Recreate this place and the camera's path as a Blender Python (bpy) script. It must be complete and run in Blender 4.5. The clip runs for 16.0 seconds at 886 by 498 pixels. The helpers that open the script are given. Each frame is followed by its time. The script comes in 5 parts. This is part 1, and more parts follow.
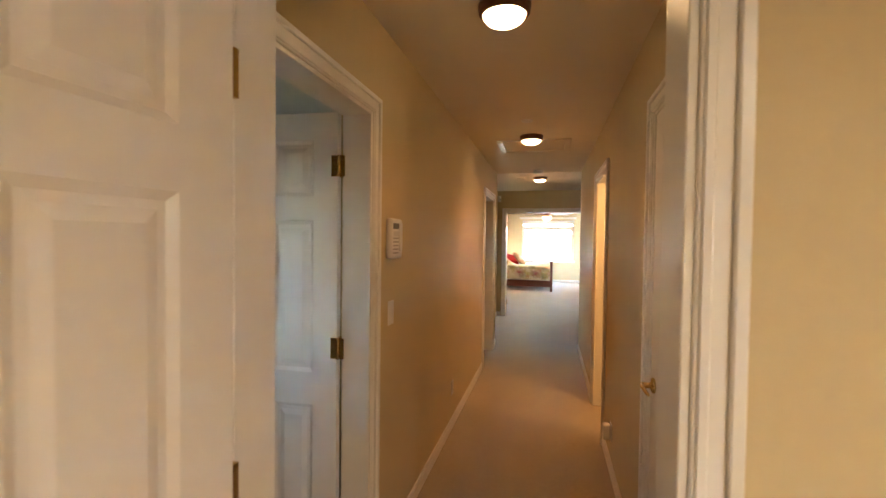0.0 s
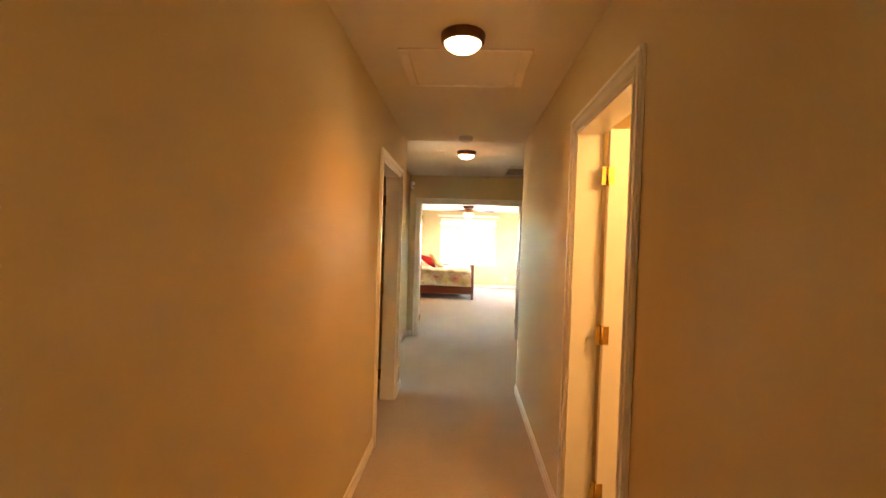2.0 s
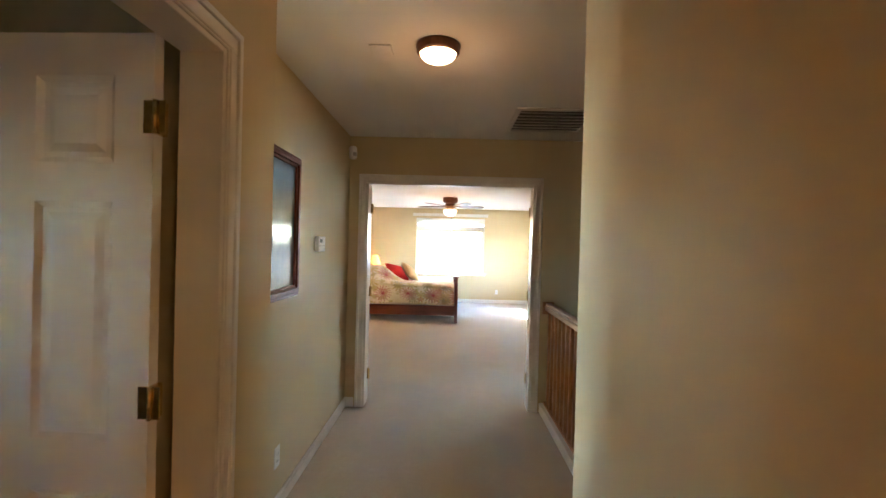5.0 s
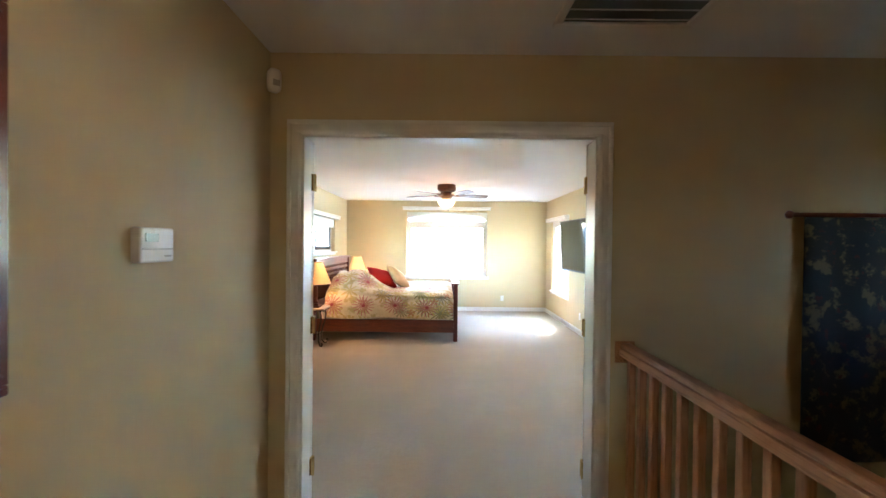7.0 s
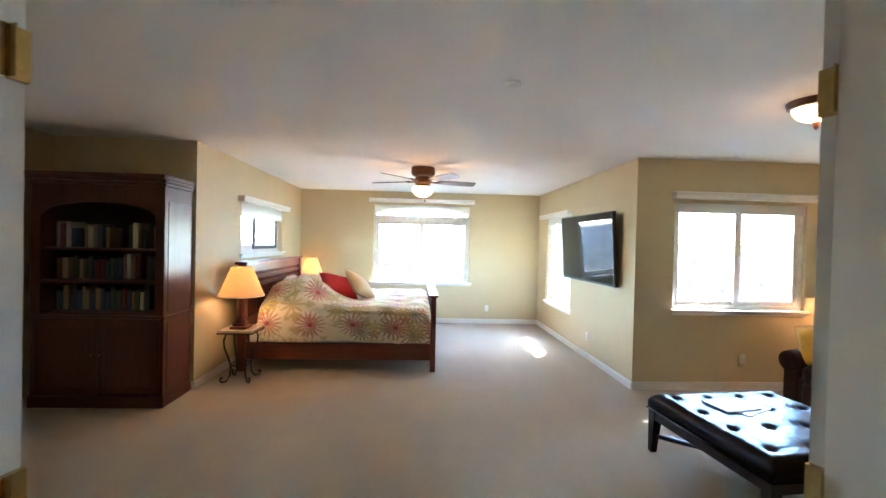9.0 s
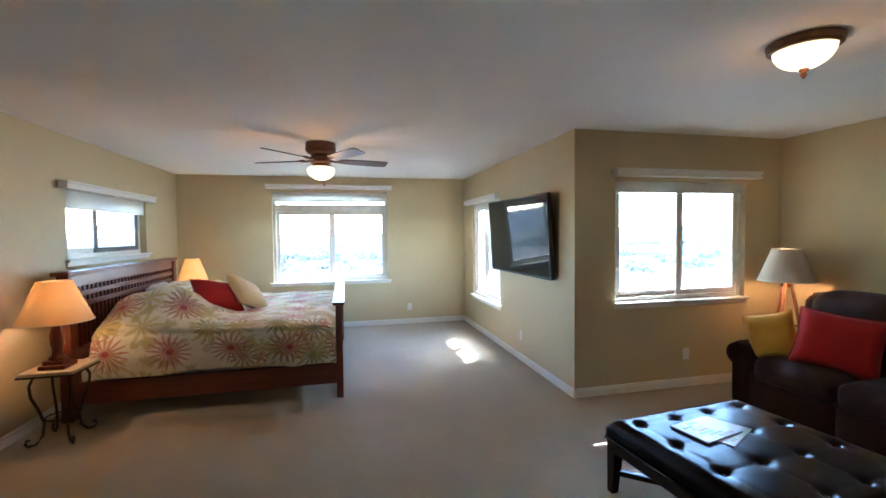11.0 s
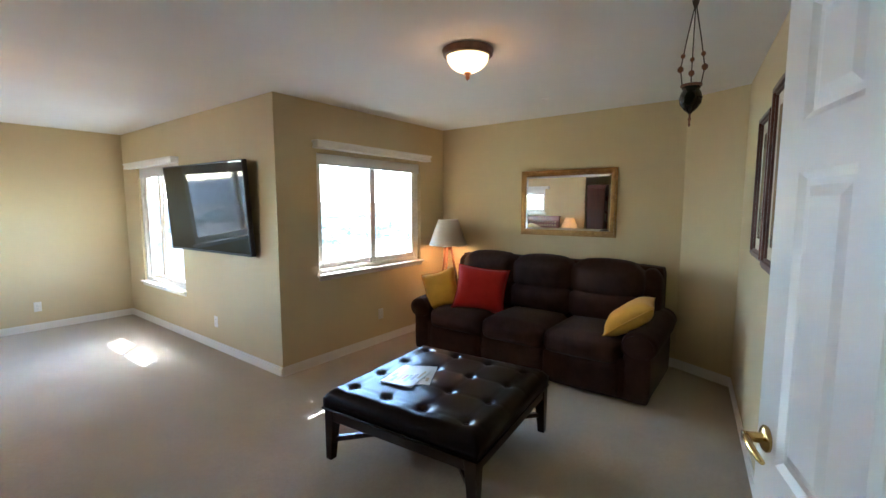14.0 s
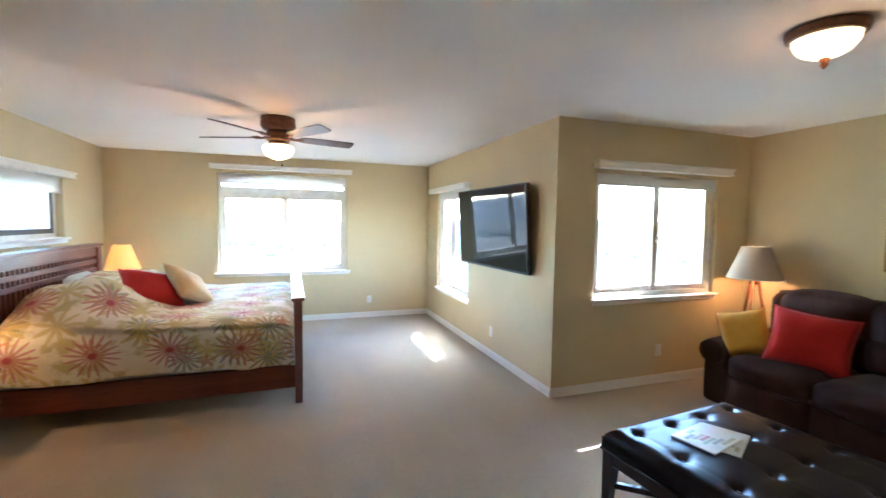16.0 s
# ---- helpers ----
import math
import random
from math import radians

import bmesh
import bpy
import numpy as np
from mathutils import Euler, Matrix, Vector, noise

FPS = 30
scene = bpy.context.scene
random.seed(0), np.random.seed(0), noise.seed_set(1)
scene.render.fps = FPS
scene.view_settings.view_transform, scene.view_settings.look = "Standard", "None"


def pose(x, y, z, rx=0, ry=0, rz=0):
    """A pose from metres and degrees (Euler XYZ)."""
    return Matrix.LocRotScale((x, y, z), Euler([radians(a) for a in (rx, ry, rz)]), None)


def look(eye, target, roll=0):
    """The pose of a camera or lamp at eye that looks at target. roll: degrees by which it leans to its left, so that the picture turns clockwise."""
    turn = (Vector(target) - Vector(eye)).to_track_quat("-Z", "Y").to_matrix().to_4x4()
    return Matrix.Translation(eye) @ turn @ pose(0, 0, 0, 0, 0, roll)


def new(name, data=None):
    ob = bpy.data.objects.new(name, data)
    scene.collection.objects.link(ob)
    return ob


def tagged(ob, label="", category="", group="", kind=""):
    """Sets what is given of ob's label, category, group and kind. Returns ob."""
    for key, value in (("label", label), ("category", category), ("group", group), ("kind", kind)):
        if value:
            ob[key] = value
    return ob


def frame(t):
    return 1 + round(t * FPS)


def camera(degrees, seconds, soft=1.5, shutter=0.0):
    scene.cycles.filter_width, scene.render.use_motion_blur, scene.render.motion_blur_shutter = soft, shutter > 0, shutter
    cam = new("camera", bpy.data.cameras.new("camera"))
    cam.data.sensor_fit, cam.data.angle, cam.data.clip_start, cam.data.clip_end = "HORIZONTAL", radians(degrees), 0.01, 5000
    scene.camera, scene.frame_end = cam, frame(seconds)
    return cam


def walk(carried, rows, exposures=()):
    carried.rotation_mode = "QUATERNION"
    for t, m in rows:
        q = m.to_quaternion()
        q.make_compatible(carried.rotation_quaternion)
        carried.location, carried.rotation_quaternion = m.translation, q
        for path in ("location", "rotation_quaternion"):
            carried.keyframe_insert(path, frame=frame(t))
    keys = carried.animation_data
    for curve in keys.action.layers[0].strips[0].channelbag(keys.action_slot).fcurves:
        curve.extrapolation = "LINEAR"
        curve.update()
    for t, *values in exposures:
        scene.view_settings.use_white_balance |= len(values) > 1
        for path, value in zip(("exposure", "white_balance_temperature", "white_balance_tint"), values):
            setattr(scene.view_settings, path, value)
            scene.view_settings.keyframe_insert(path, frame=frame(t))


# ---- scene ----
cam = camera(92.1, 16.0, soft=1.5, shutter=0.2)
PATH = [
    (0, (0.408, -0.435, 1.503), (-0.072, 1.506, 1.454), 0.7),
    (0.5, (0.333, 0.039, 1.52), (-0.122, 1.986, 1.465), 2.0),
    (1, (0.275, 0.516, 1.493), (0.075, 2.506, 1.494), 1.5),
    (1.5, (0.253, 0.995, 1.461), (0.192, 2.995, 1.456), 0.1),
    (2, (0.282, 1.486, 1.465), (0.18, 3.483, 1.426), 1.9),
    (2.5, (0.266, 1.953, 1.457), (0.266, 3.952, 1.402), 2.8),
    (3, (0.27, 2.411, 1.444), (0.287, 4.41, 1.389), 0.3),
    (3.5, (0.277, 2.837, 1.458), (0.228, 4.836, 1.425), 1.2),
    (4, (0.232, 3.28, 1.482), (0.293, 5.279, 1.474), 2.4),
    (4.5, (0.292, 3.676, 1.462), (0.356, 5.675, 1.454), -0.2),
    (5, (0.342, 4.091, 1.478), (0.314, 6.091, 1.461), 1.5),
    (5.2, (0.337, 4.243, 1.475), (0.315, 6.243, 1.465), 1.7),
    (7.5, (0.325, 6.167, 1.477), (0.312, 8.167, 1.45), 0.3),
    (8, (0.313, 6.546, 1.477), (0.241, 8.545, 1.446), 1.6),
    (8.2, (0.302, 6.702, 1.48), (0.277, 8.702, 1.459), 1.8),
    (10.3, (0.423, 7.982, 1.51), (0.7, 9.96, 1.421), -0.4),
    (10.5, (0.464, 8.041, 1.513), (0.798, 10.011, 1.412), -0.5),
    (11, (0.56, 8.173, 1.521), (1.01, 10.12, 1.446), -0.6),
    (11.5, (0.648, 8.252, 1.499), (1.276, 10.149, 1.409), -0.1),
    (12, (0.658, 8.31, 1.502), (1.63, 10.054, 1.383), 0.2),
    (12.5, (0.616, 8.354, 1.516), (1.851, 9.921, 1.383), -0.1),
    (13, (0.564, 8.333, 1.51), (1.975, 9.744, 1.366), -0.2),
    (13.5, (0.543, 8.325, 1.491), (2.086, 9.586, 1.323), -0.6),
    (14, (0.537, 8.34, 1.502), (2.123, 9.541, 1.3), 0.0),
    (14.5, (0.516, 8.389, 1.506), (2.027, 9.686, 1.317), 0.3),
    (15, (0.472, 8.445, 1.526), (1.843, 9.892, 1.373), 0.5),
    (15.5, (0.438, 8.476, 1.534), (1.541, 10.138, 1.395), 0.4),
    (16, (0.448, 8.526, 1.529), (1.117, 10.406, 1.404), 0.8),
]
SKY = 0.15
# seconds, stops, white balance in kelvin, tint
EXPOSURES = [(0.0, 6.68, 6000, 11), (0.5, 6.62, 7000, 12), (1.0, 6.65, 7250, 12), (1.7, 6.9, 7100, 12), (2.5, 7.12, 6900, 12), (3.2, 6.93, 6650, 12), (4.0, 6.55, 6200, 10), (5.0, 6.38, 5600, 8), (7.5, 6.32, 5300, 5), (8.2, 6.12, 5300, 5),
             (10.3, 5.35, 5150, 5), (11.0, 5.0, 5150, 5), (12.0, 4.82, 5400, 6), (13.0, 4.95, 5450, 6), (14.0, 5.32, 5450, 6), (14.6, 5.56, 5400, 6), (15.3, 5.74, 5250, 5), (16.0, 5.62, 5200, 5)]
walk(cam, [(t, look(eye, target, roll)) for t, eye, target, roll in PATH], EXPOSURES)

# world, sun and exposure
world = bpy.data.worlds.new("world")
scene.world = world
world.use_nodes = True
wn = world.node_tree
sky = wn.nodes.new("ShaderNodeTexSky")
sky.sky_type = "NISHITA"
sky.sun_disc = False
sky.sun_elevation = radians(39.5)
sky.sun_rotation = radians(43)
sky.air_density, sky.dust_density = 1.0, 0.08
wn.links.new(sky.outputs[0], wn.nodes["Background"].inputs[0])
wn.nodes["Background"].inputs[1].default_value = SKY
sun_data = bpy.data.lights.new("sun", "SUN")
sun_data.energy, sun_data.angle, sun_data.color = 2.6, radians(0.5), (1.0, 0.95, 0.88)
sun = new("sun", sun_data)
sun.matrix_world = look((30, 32, 36), (0, 0, 0))

WARM = (1.0, 0.46, 0.175)


def point_lamp(name, place, watts, radius=0.05, color=WARM):
    d = bpy.data.lights.new(name, "POINT")
    d.energy, d.shadow_soft_size, d.color = watts, radius, color
    ob = new(name, d)
    ob.location = place
    return ob


def down_lamp(name, place, watts, color=WARM, cone=172):
    """A lamp in a shallow bowl under the ceiling: it shines down and to the sides."""
    d = bpy.data.lights.new(name, "SPOT")
    d.energy, d.shadow_soft_size, d.color, d.spot_size, d.spot_blend = watts, 0.06, color, radians(cone), 1.0
    ob = new(name, d)
    ob.matrix_world = look(place, (place[0], place[1] + 0.0001, 0))
    return ob


# ---- materials ----
def material(name):
    m = bpy.data.materials.new(name)
    m.use_nodes = True
    t = m.node_tree
    return m, t, t.nodes["Principled BSDF"]


def mixed(t, fac, a, b):
    n = t.nodes.new("ShaderNodeMix")
    n.data_type = "RGBA"
    if hasattr(fac, "links"):
        t.links.new(fac, n.inputs[0])
    else:
        n.inputs[0].default_value = fac
    for socket, v in ((n.inputs[6], a), (n.inputs[7], b)):
        if hasattr(v, "links"):
            t.links.new(v, socket)
        else:
            socket.default_value = (*v, 1)
    return n.outputs[2]


def coords(t, scale=(1, 1, 1)):
    c = t.nodes.new("ShaderNodeTexCoord")
    mp = t.nodes.new("ShaderNodeMapping")
    mp.inputs["Scale"].default_value = scale
    t.links.new(c.outputs["Object"], mp.inputs[0])
    return mp.outputs[0]


def noise_tex(t, scale, detail=3, rough=0.5, vec=None):
    n = t.nodes.new("ShaderNodeTexNoise")
    n.inputs["Scale"].default_value, n.inputs["Detail"].default_value, n.inputs["Roughness"].default_value = scale, detail, rough
    t.links.new(vec if vec is not None else coords(t), n.inputs["Vector"])
    return n.outputs["Fac"]


def ramp(t, fac, lo, hi):
    n = t.nodes.new("ShaderNodeMapRange")
    n.inputs[1].default_value, n.inputs[2].default_value = lo, hi
    t.links.new(fac, n.inputs[0])
    return n.outputs[0]


def bump(t, p, height, strength, distance):
    b = t.nodes.new("ShaderNodeBump")
    b.inputs["Strength"].default_value, b.inputs["Distance"].default_value = strength, distance
    t.links.new(height, b.inputs["Height"])
    t.links.new(b.outputs[0], p.inputs["Normal"])


def plain(name, a, b=None, rough=0.5, metal=0.0, scale=8, grain=150, strength=0.15, distance=0.001, vec=(1, 1, 1), spec=0.5):
    """Two tones mixed by a broad noise, with a fine bump."""
    m, t, p = material(name)
    b = b or tuple(c * 0.86 for c in a)
    v = coords(t, vec)
    t.links.new(mixed(t, ramp(t, noise_tex(t, scale, 4, 0.6, v), 0.35, 0.65), a, b), p.inputs["Base Color"])
    p.inputs["Roughness"].default_value, p.inputs["Metallic"].default_value = rough, metal
    p.inputs["Specular IOR Level"].default_value = spec
    if strength:
        bump(t, p, noise_tex(t, grain, 3, 0.6, v), strength, distance)
    return m


WALL = plain("wall_paint", (0.60, 0.49, 0.285), (0.57, 0.465, 0.27), 0.62, scale=1.3, grain=70, strength=0.22, distance=0.002, spec=0.35)
CEIL = plain("ceiling_paint", (0.83, 0.815, 0.79), (0.80, 0.785, 0.76), 0.8, scale=1.1, grain=60, strength=0.2, distance=0.002, spec=0.2)
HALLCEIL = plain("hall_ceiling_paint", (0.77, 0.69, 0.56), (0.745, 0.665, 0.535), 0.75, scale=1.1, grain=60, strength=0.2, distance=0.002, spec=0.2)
TRIM = plain("white_trim_paint", (0.80, 0.78, 0.74), (0.77, 0.75, 0.71), 0.32, scale=5, grain=40, strength=0.04)
DOORP = plain("white_door_paint", (0.80, 0.775, 0.735), (0.78, 0.755, 0.715), 0.42, scale=4, grain=90, strength=0.06, vec=(1, 1, 0.1))
WHITEPL = plain("white_plastic", (0.78, 0.76, 0.72), (0.74, 0.72, 0.68), 0.4, scale=30, strength=0)
GREYPL = plain("grey_plastic", (0.12, 0.12, 0.12), None, 0.4, strength=0)
VINYL = plain("window_vinyl", (0.80, 0.77, 0.70), None, 0.4, scale=12, strength=0.03)
BRASS = plain("polished_brass", (0.66, 0.48, 0.19), (0.52, 0.37, 0.13), 0.25, 1.0, scale=40, strength=0.02)
BRONZE = plain("aged_bronze", (0.20, 0.085, 0.042), (0.12, 0.05, 0.026), 0.38, 0.35, scale=22, strength=0.08)
IRON = plain("wrought_iron", (0.07, 0.055, 0.045), (0.045, 0.036, 0.03), 0.5, 0.7, scale=40, strength=0.2)
STONE = plain("travertine", (0.58, 0.50, 0.38), (0.48, 0.40, 0.29), 0.35, scale=18, grain=60, strength=0.1)


def wood(name, a, b, rough, along="x", scale=9.0):
    m, t, p = material(name)
    sc = {"x": (0.06, 1, 1), "y": (1, 0.06, 1), "z": (1, 1, 0.06)}[along]
    v = coords(t, tuple(s * scale for s in sc))
    fine = coords(t, tuple(s * scale * 14 for s in sc))
    c = mixed(t, ramp(t, noise_tex(t, 1.0, 5, 0.6, v), 0.3, 0.7), a, b)
    c = mixed(t, ramp(t, noise_tex(t, 1.0, 2, 0.5, fine), 0.5, 0.8), c, tuple(x * 0.6 for x in b))
    t.links.new(c, p.inputs["Base Color"])
    p.inputs["Roughness"].default_value = rough
    bump(t, p, noise_tex(t, 1.0, 3, 0.6, fine), 0.12, 0.0006)
    return m


CHERRY_X = wood("cherry_wood", (0.19, 0.045, 0.018), (0.11, 0.024, 0.010), 0.30, "x")
CHERRY_Y = wood("cherry_wood_across", (0.19, 0.045, 0.018), (0.11, 0.024, 0.010), 0.30, "y")
CHERRY_Z = wood("cherry_wood_upright", (0.17, 0.040, 0.016), (0.095, 0.021, 0.009), 0.30, "z")
ARMOIRE = wood("walnut_upright", (0.115, 0.027, 0.012), (0.065, 0.015, 0.007), 0.42, "z", 6)
OAK_Y = wood("oak_rail", (0.50, 0.27, 0.13), (0.40, 0.20, 0.09), 0.38, "y")
OAK_Z = wood("oak_baluster", (0.50, 0.27, 0.13), (0.40, 0.20, 0.09), 0.38, "z")
TEAK = wood("tripod_wood", (0.32, 0.12, 0.045), (0.22, 0.075, 0.028), 0.4, "z")
ESPRESSO = wood("espresso_wood", (0.020, 0.011, 0.008), (0.012, 0.007, 0.005), 0.32, "x")
BLADEW = wood("fan_blade_wood", (0.07, 0.028, 0.018), (0.045, 0.018, 0.012), 0.3, "x", 12)


def carpet_mat():
    m, t, p = material("carpet")
    v = coords(t)
    a = mixed(t, ramp(t, noise_tex(t, 2.2, 5, 0.65, v), 0.36, 0.66), (0.53, 0.458, 0.362), (0.43, 0.366, 0.284))
    a = mixed(t, ramp(t, noise_tex(t, 0.9, 3, 0.6, coords(t, (2.2, 0.7, 1))), 0.4, 0.6), a, (0.425, 0.363, 0.28))
    a = mixed(t, ramp(t, noise_tex(t, 38, 4, 0.7, v), 0.42, 0.72), a, (0.39, 0.332, 0.257))
    a = mixed(t, ramp(t, noise_tex(t, 330, 2, 0.6, v), 0.35, 0.7), a, (0.355, 0.30, 0.23))
    t.links.new(a, p.inputs["Base Color"])
    p.inputs["Roughness"].default_value = 0.95
    p.inputs["Specular IOR Level"].default_value = 0.12
    p.inputs["Sheen Weight"].default_value = 0.25
    p.inputs["Sheen Roughness"].default_value = 0.5
    add = t.nodes.new("ShaderNodeMath")
    t.links.new(noise_tex(t, 260, 3, 0.7, v), add.inputs[0])
    t.links.new(noise_tex(t, 22, 3, 0.6, v), add.inputs[1])
    bump(t, p, add.outputs[0], 0.55, 0.006)
    return m


CARPET = carpet_mat()


def glass_mat():
    m, t, p = material("window_glass")
    p.inputs["Base Color"].default_value = (1, 1, 1, 1)
    p.inputs["Roughness"].default_value = 0.0
    p.inputs["Transmission Weight"].default_value = 1.0
    p.inputs["IOR"].default_value = 1.45
    return m


GLASS = glass_mat()


def glow(name, color, strength):
    m, t, p = material(name)
    p.inputs["Base Color"].default_value = (0.8, 0.76, 0.68, 1)
    p.inputs["Emission Color"].default_value = (*color, 1)
    p.inputs["Emission Strength"].default_value = strength
    p.inputs["Roughness"].default_value = 0.35
    return m


def fabric(name, a, rough=0.9, weave=420, sheen=0.3, b=None):
    m = plain(name, a, b, rough, scale=7, grain=weave, strength=0.35, distance=0.0012, spec=0.15)
    p = m.node_tree.nodes["Principled BSDF"]
    p.inputs["Sheen Weight"].default_value = sheen
    return m


SUEDE = fabric("brown_suede", (0.042, 0.0185, 0.0125), 0.9, 300, 0.06, (0.027, 0.0120, 0.0085))
RED = fabric("red_cotton", (0.40, 0.018, 0.014), 0.9, sheen=0.1)
YELLOW = fabric("mustard_cotton", (0.62, 0.31, 0.040), 0.9, sheen=0.1)
TAN = fabric("tan_cotton", (0.52, 0.37, 0.17), 0.9)
LINEN = fabric("linen_white", (0.74, 0.71, 0.64), 0.9)
LEATHER = plain("dark_leather", (0.010, 0.007, 0.006), (0.007, 0.005, 0.0045), 0.30, scale=6, grain=240, strength=0.08, distance=0.0006, spec=0.12)
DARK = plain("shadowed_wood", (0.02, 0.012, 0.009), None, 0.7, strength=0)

# ---- mesh helpers ----
I4 = Matrix.Identity(4)


def box(bm, x0, x1, y0, y1, z0, z1, bevel=0.0, m=I4, seg=1):
    b2 = bmesh.new()
    bmesh.ops.create_cube(b2, size=1)
    for v in b2.verts:
        v.co = Vector(((x0 + x1) / 2 + v.co.x * (x1 - x0), (y0 + y1) / 2 + v.co.y * (y1 - y0), (z0 + z1) / 2 + v.co.z * (z1 - z0)))
    if bevel:
        bmesh.ops.bevel(b2, geom=list(b2.edges), offset=bevel, segments=seg, affect="EDGES", profile=0.5)
    merge(bm, b2, m)


def merge(bm, b2, m=I4):
    b2.verts.index_update()
    vs = [bm.verts.new(m @ v.co) for v in b2.verts]
    for f in b2.faces:
        nf = bm.faces.new([vs[v.index] for v in f.verts])
        nf.smooth = f.smooth
    b2.free()


def boxes(*items, bevel=0.0, m=I4, seg=1):
    bm = bmesh.new()
    for it in items:
        box(bm, *it, bevel=bevel, m=m, seg=seg)
    return bm


def lathe(profile, n=32, m=I4, bm=None):
    """A turned body from (radius, height) pairs."""
    bm = bm or bmesh.new()
    rings = []
    for r, z in profile:
        rings.append([bm.verts.new(m @ Vector((r * math.cos(2 * math.pi * i / n), r * math.sin(2 * math.pi * i / n), z))) for i in range(n)])
    for a, b in zip(rings, rings[1:]):
        for i in range(n):
            f = bm.faces.new((a[i], a[(i + 1) % n], b[(i + 1) % n], b[i]))
            f.smooth = True
    for ring, flip in ((rings[0], True), (rings[-1], False)):
        bm.faces.new(list(reversed(ring)) if flip else ring)
    return bm


def tube(points, r, n=8, bm=None):
    """A round bar along points; r is one radius or one for each point."""
    bm = bm or bmesh.new()
    pts = [Vector(p) for p in points]
    rs = r if isinstance(r, (list, tuple)) else [r] * len(pts)
    rings = []
    for i, p in enumerate(pts):
        d = (pts[min(i + 1, len(pts) - 1)] - pts[max(i - 1, 0)]).normalized()
        side = d.cross(Vector((0.31, 0.17, 0.93) if abs(d.z) < 0.9 else (1, 0, 0))).normalized()
        up = side.cross(d)
        rings.append([bm.verts.new(p + rs[i] * (math.cos(2 * math.pi * k / n) * side + math.sin(2 * math.pi * k / n) * up)) for k in range(n)])
    for a, b in zip(rings, rings[1:]):
        for i in range(n):
            f = bm.faces.new((a[i], b[i], b[(i + 1) % n], a[(i + 1) % n]))
            f.smooth = True
    bm.faces.new(rings[0])
    bm.faces.new(list(reversed(rings[-1])))
    return bm


def grid(fn, nu, nv, closed_u=False, bm=None):
    """A smooth sheet of points fn(u, v), u and v from 0 to 1."""
    bm = bm or bmesh.new()
    rows = [[bm.verts.new(fn(i / nu, j / nv)) for j in range(nv + 1)] for i in range(nu if closed_u else nu + 1)]
    for i in range(nu):
        for j in range(nv):
            a, b = rows[i], rows[(i + 1) % len(rows)]
            f = bm.faces.new((a[j], b[j], b[j + 1], a[j + 1]))
            f.smooth = True
    return bm


def rounded(x0, x1, y0, y1, z0, z1, r, puff=0.0, n=10, top_only=False):
    """A soft block: rounded edges of radius r, faces swollen by puff."""
    bm = bmesh.new()
    bmesh.ops.create_cube(bm, size=2)
    bmesh.ops.subdivide_edges(bm, edges=list(bm.edges), cuts=n, use_grid_fill=True)
    c = Vector(((x0 + x1) / 2, (y0 + y1) / 2, (z0 + z1) / 2))
    h = Vector(((x1 - x0) / 2, (y1 - y0) / 2, (z1 - z0) / 2))
    r = min(r, h.x * 0.98, h.y * 0.98, h.z * 0.98)
    core = h - Vector((r, r, r))
    for v in bm.verts:
        q = v.co.copy()
        s = Vector(tuple(math.copysign(1 - (1 - abs(a)) ** 1.0, a) for a in q))
        p = Vector((s.x * h.x, s.y * h.y, s.z * h.z))
        inner = Vector((max(-core.x, min(core.x, p.x)), max(-core.y, min(core.y, p.y)), max(-core.z, min(core.z, p.z))))
        d = p - inner
        if d.length > 1e-6:
            p = inner + d.normalized() * r
        bulge = (1 - q.x ** 2) * (1 - q.y ** 2) if abs(q.z) > 0.99 else (1 - q.x ** 2) * (1 - q.z ** 2) if abs(q.y) > 0.99 else (1 - q.y ** 2) * (1 - q.z ** 2)
        ax = max(range(3), key=lambda i: abs(q[i]))
        if not (top_only and (ax != 2 or q.z < 0)):
            p[ax] += math.copysign(puff * max(bulge, 0), q[ax])
        v.co = c + p
    for f in bm.faces:
        f.smooth = True
    return bm


def linked(name, bm, mat):
    me = bpy.data.meshes.new(name)
    bmesh.ops.recalc_face_normals(bm, faces=list(bm.faces))
    bm.to_mesh(me)
    bm.free()
    if mat:
        me.materials.append(mat)
    return new(name, me)


def part(name, bm, mat, parent, label="", m=I4):
    ob = linked(name, bm, mat)
    ob.parent = parent
    ob.matrix_local = m
    return tagged(ob, label)


def thing(name, m, label, category, group="", kind=""):
    e = new(name)
    e.empty_display_size = 0.1
    e.matrix_world = m
    return tagged(e, label, category, group, kind)


def structure(name, bm, mat, label, category="wall"):
    return tagged(linked(name, bm, mat), label, category, kind="structure")


def along(p0, p1):
    """A frame with x from p0 to p1, y to the left of that way (into the wall) and z up."""
    a = math.atan2(p1[1] - p0[1], p1[0] - p0[0])
    return pose(p0[0], p0[1], 0, 0, 0, math.degrees(a)), math.hypot(p1[0] - p0[0], p1[1] - p0[1])


def wall(name, p0, p1, label, holes=(), thick=0.12, z0=-0.02, z1=2.46, ext0=0.0, ext1=0.0, mat=None):
    """A wall whose room face runs from p0 to p1 with the room on its right; holes are (u0, u1, bottom, top)."""
    m, n = along(p0, p1)
    us = sorted({-ext0, n + ext1, *(h[0] for h in holes), *(h[1] for h in holes)})
    zs = sorted({z0, z1, *(max(h[2], z0) for h in holes), *(h[3] for h in holes)})
    bm = slab(us, zs, lambda u, z: not any(a < u < b and lo < z < hi for a, b, lo, hi in holes), 0, thick, m)
    return structure(name, bm, mat or WALL, label)


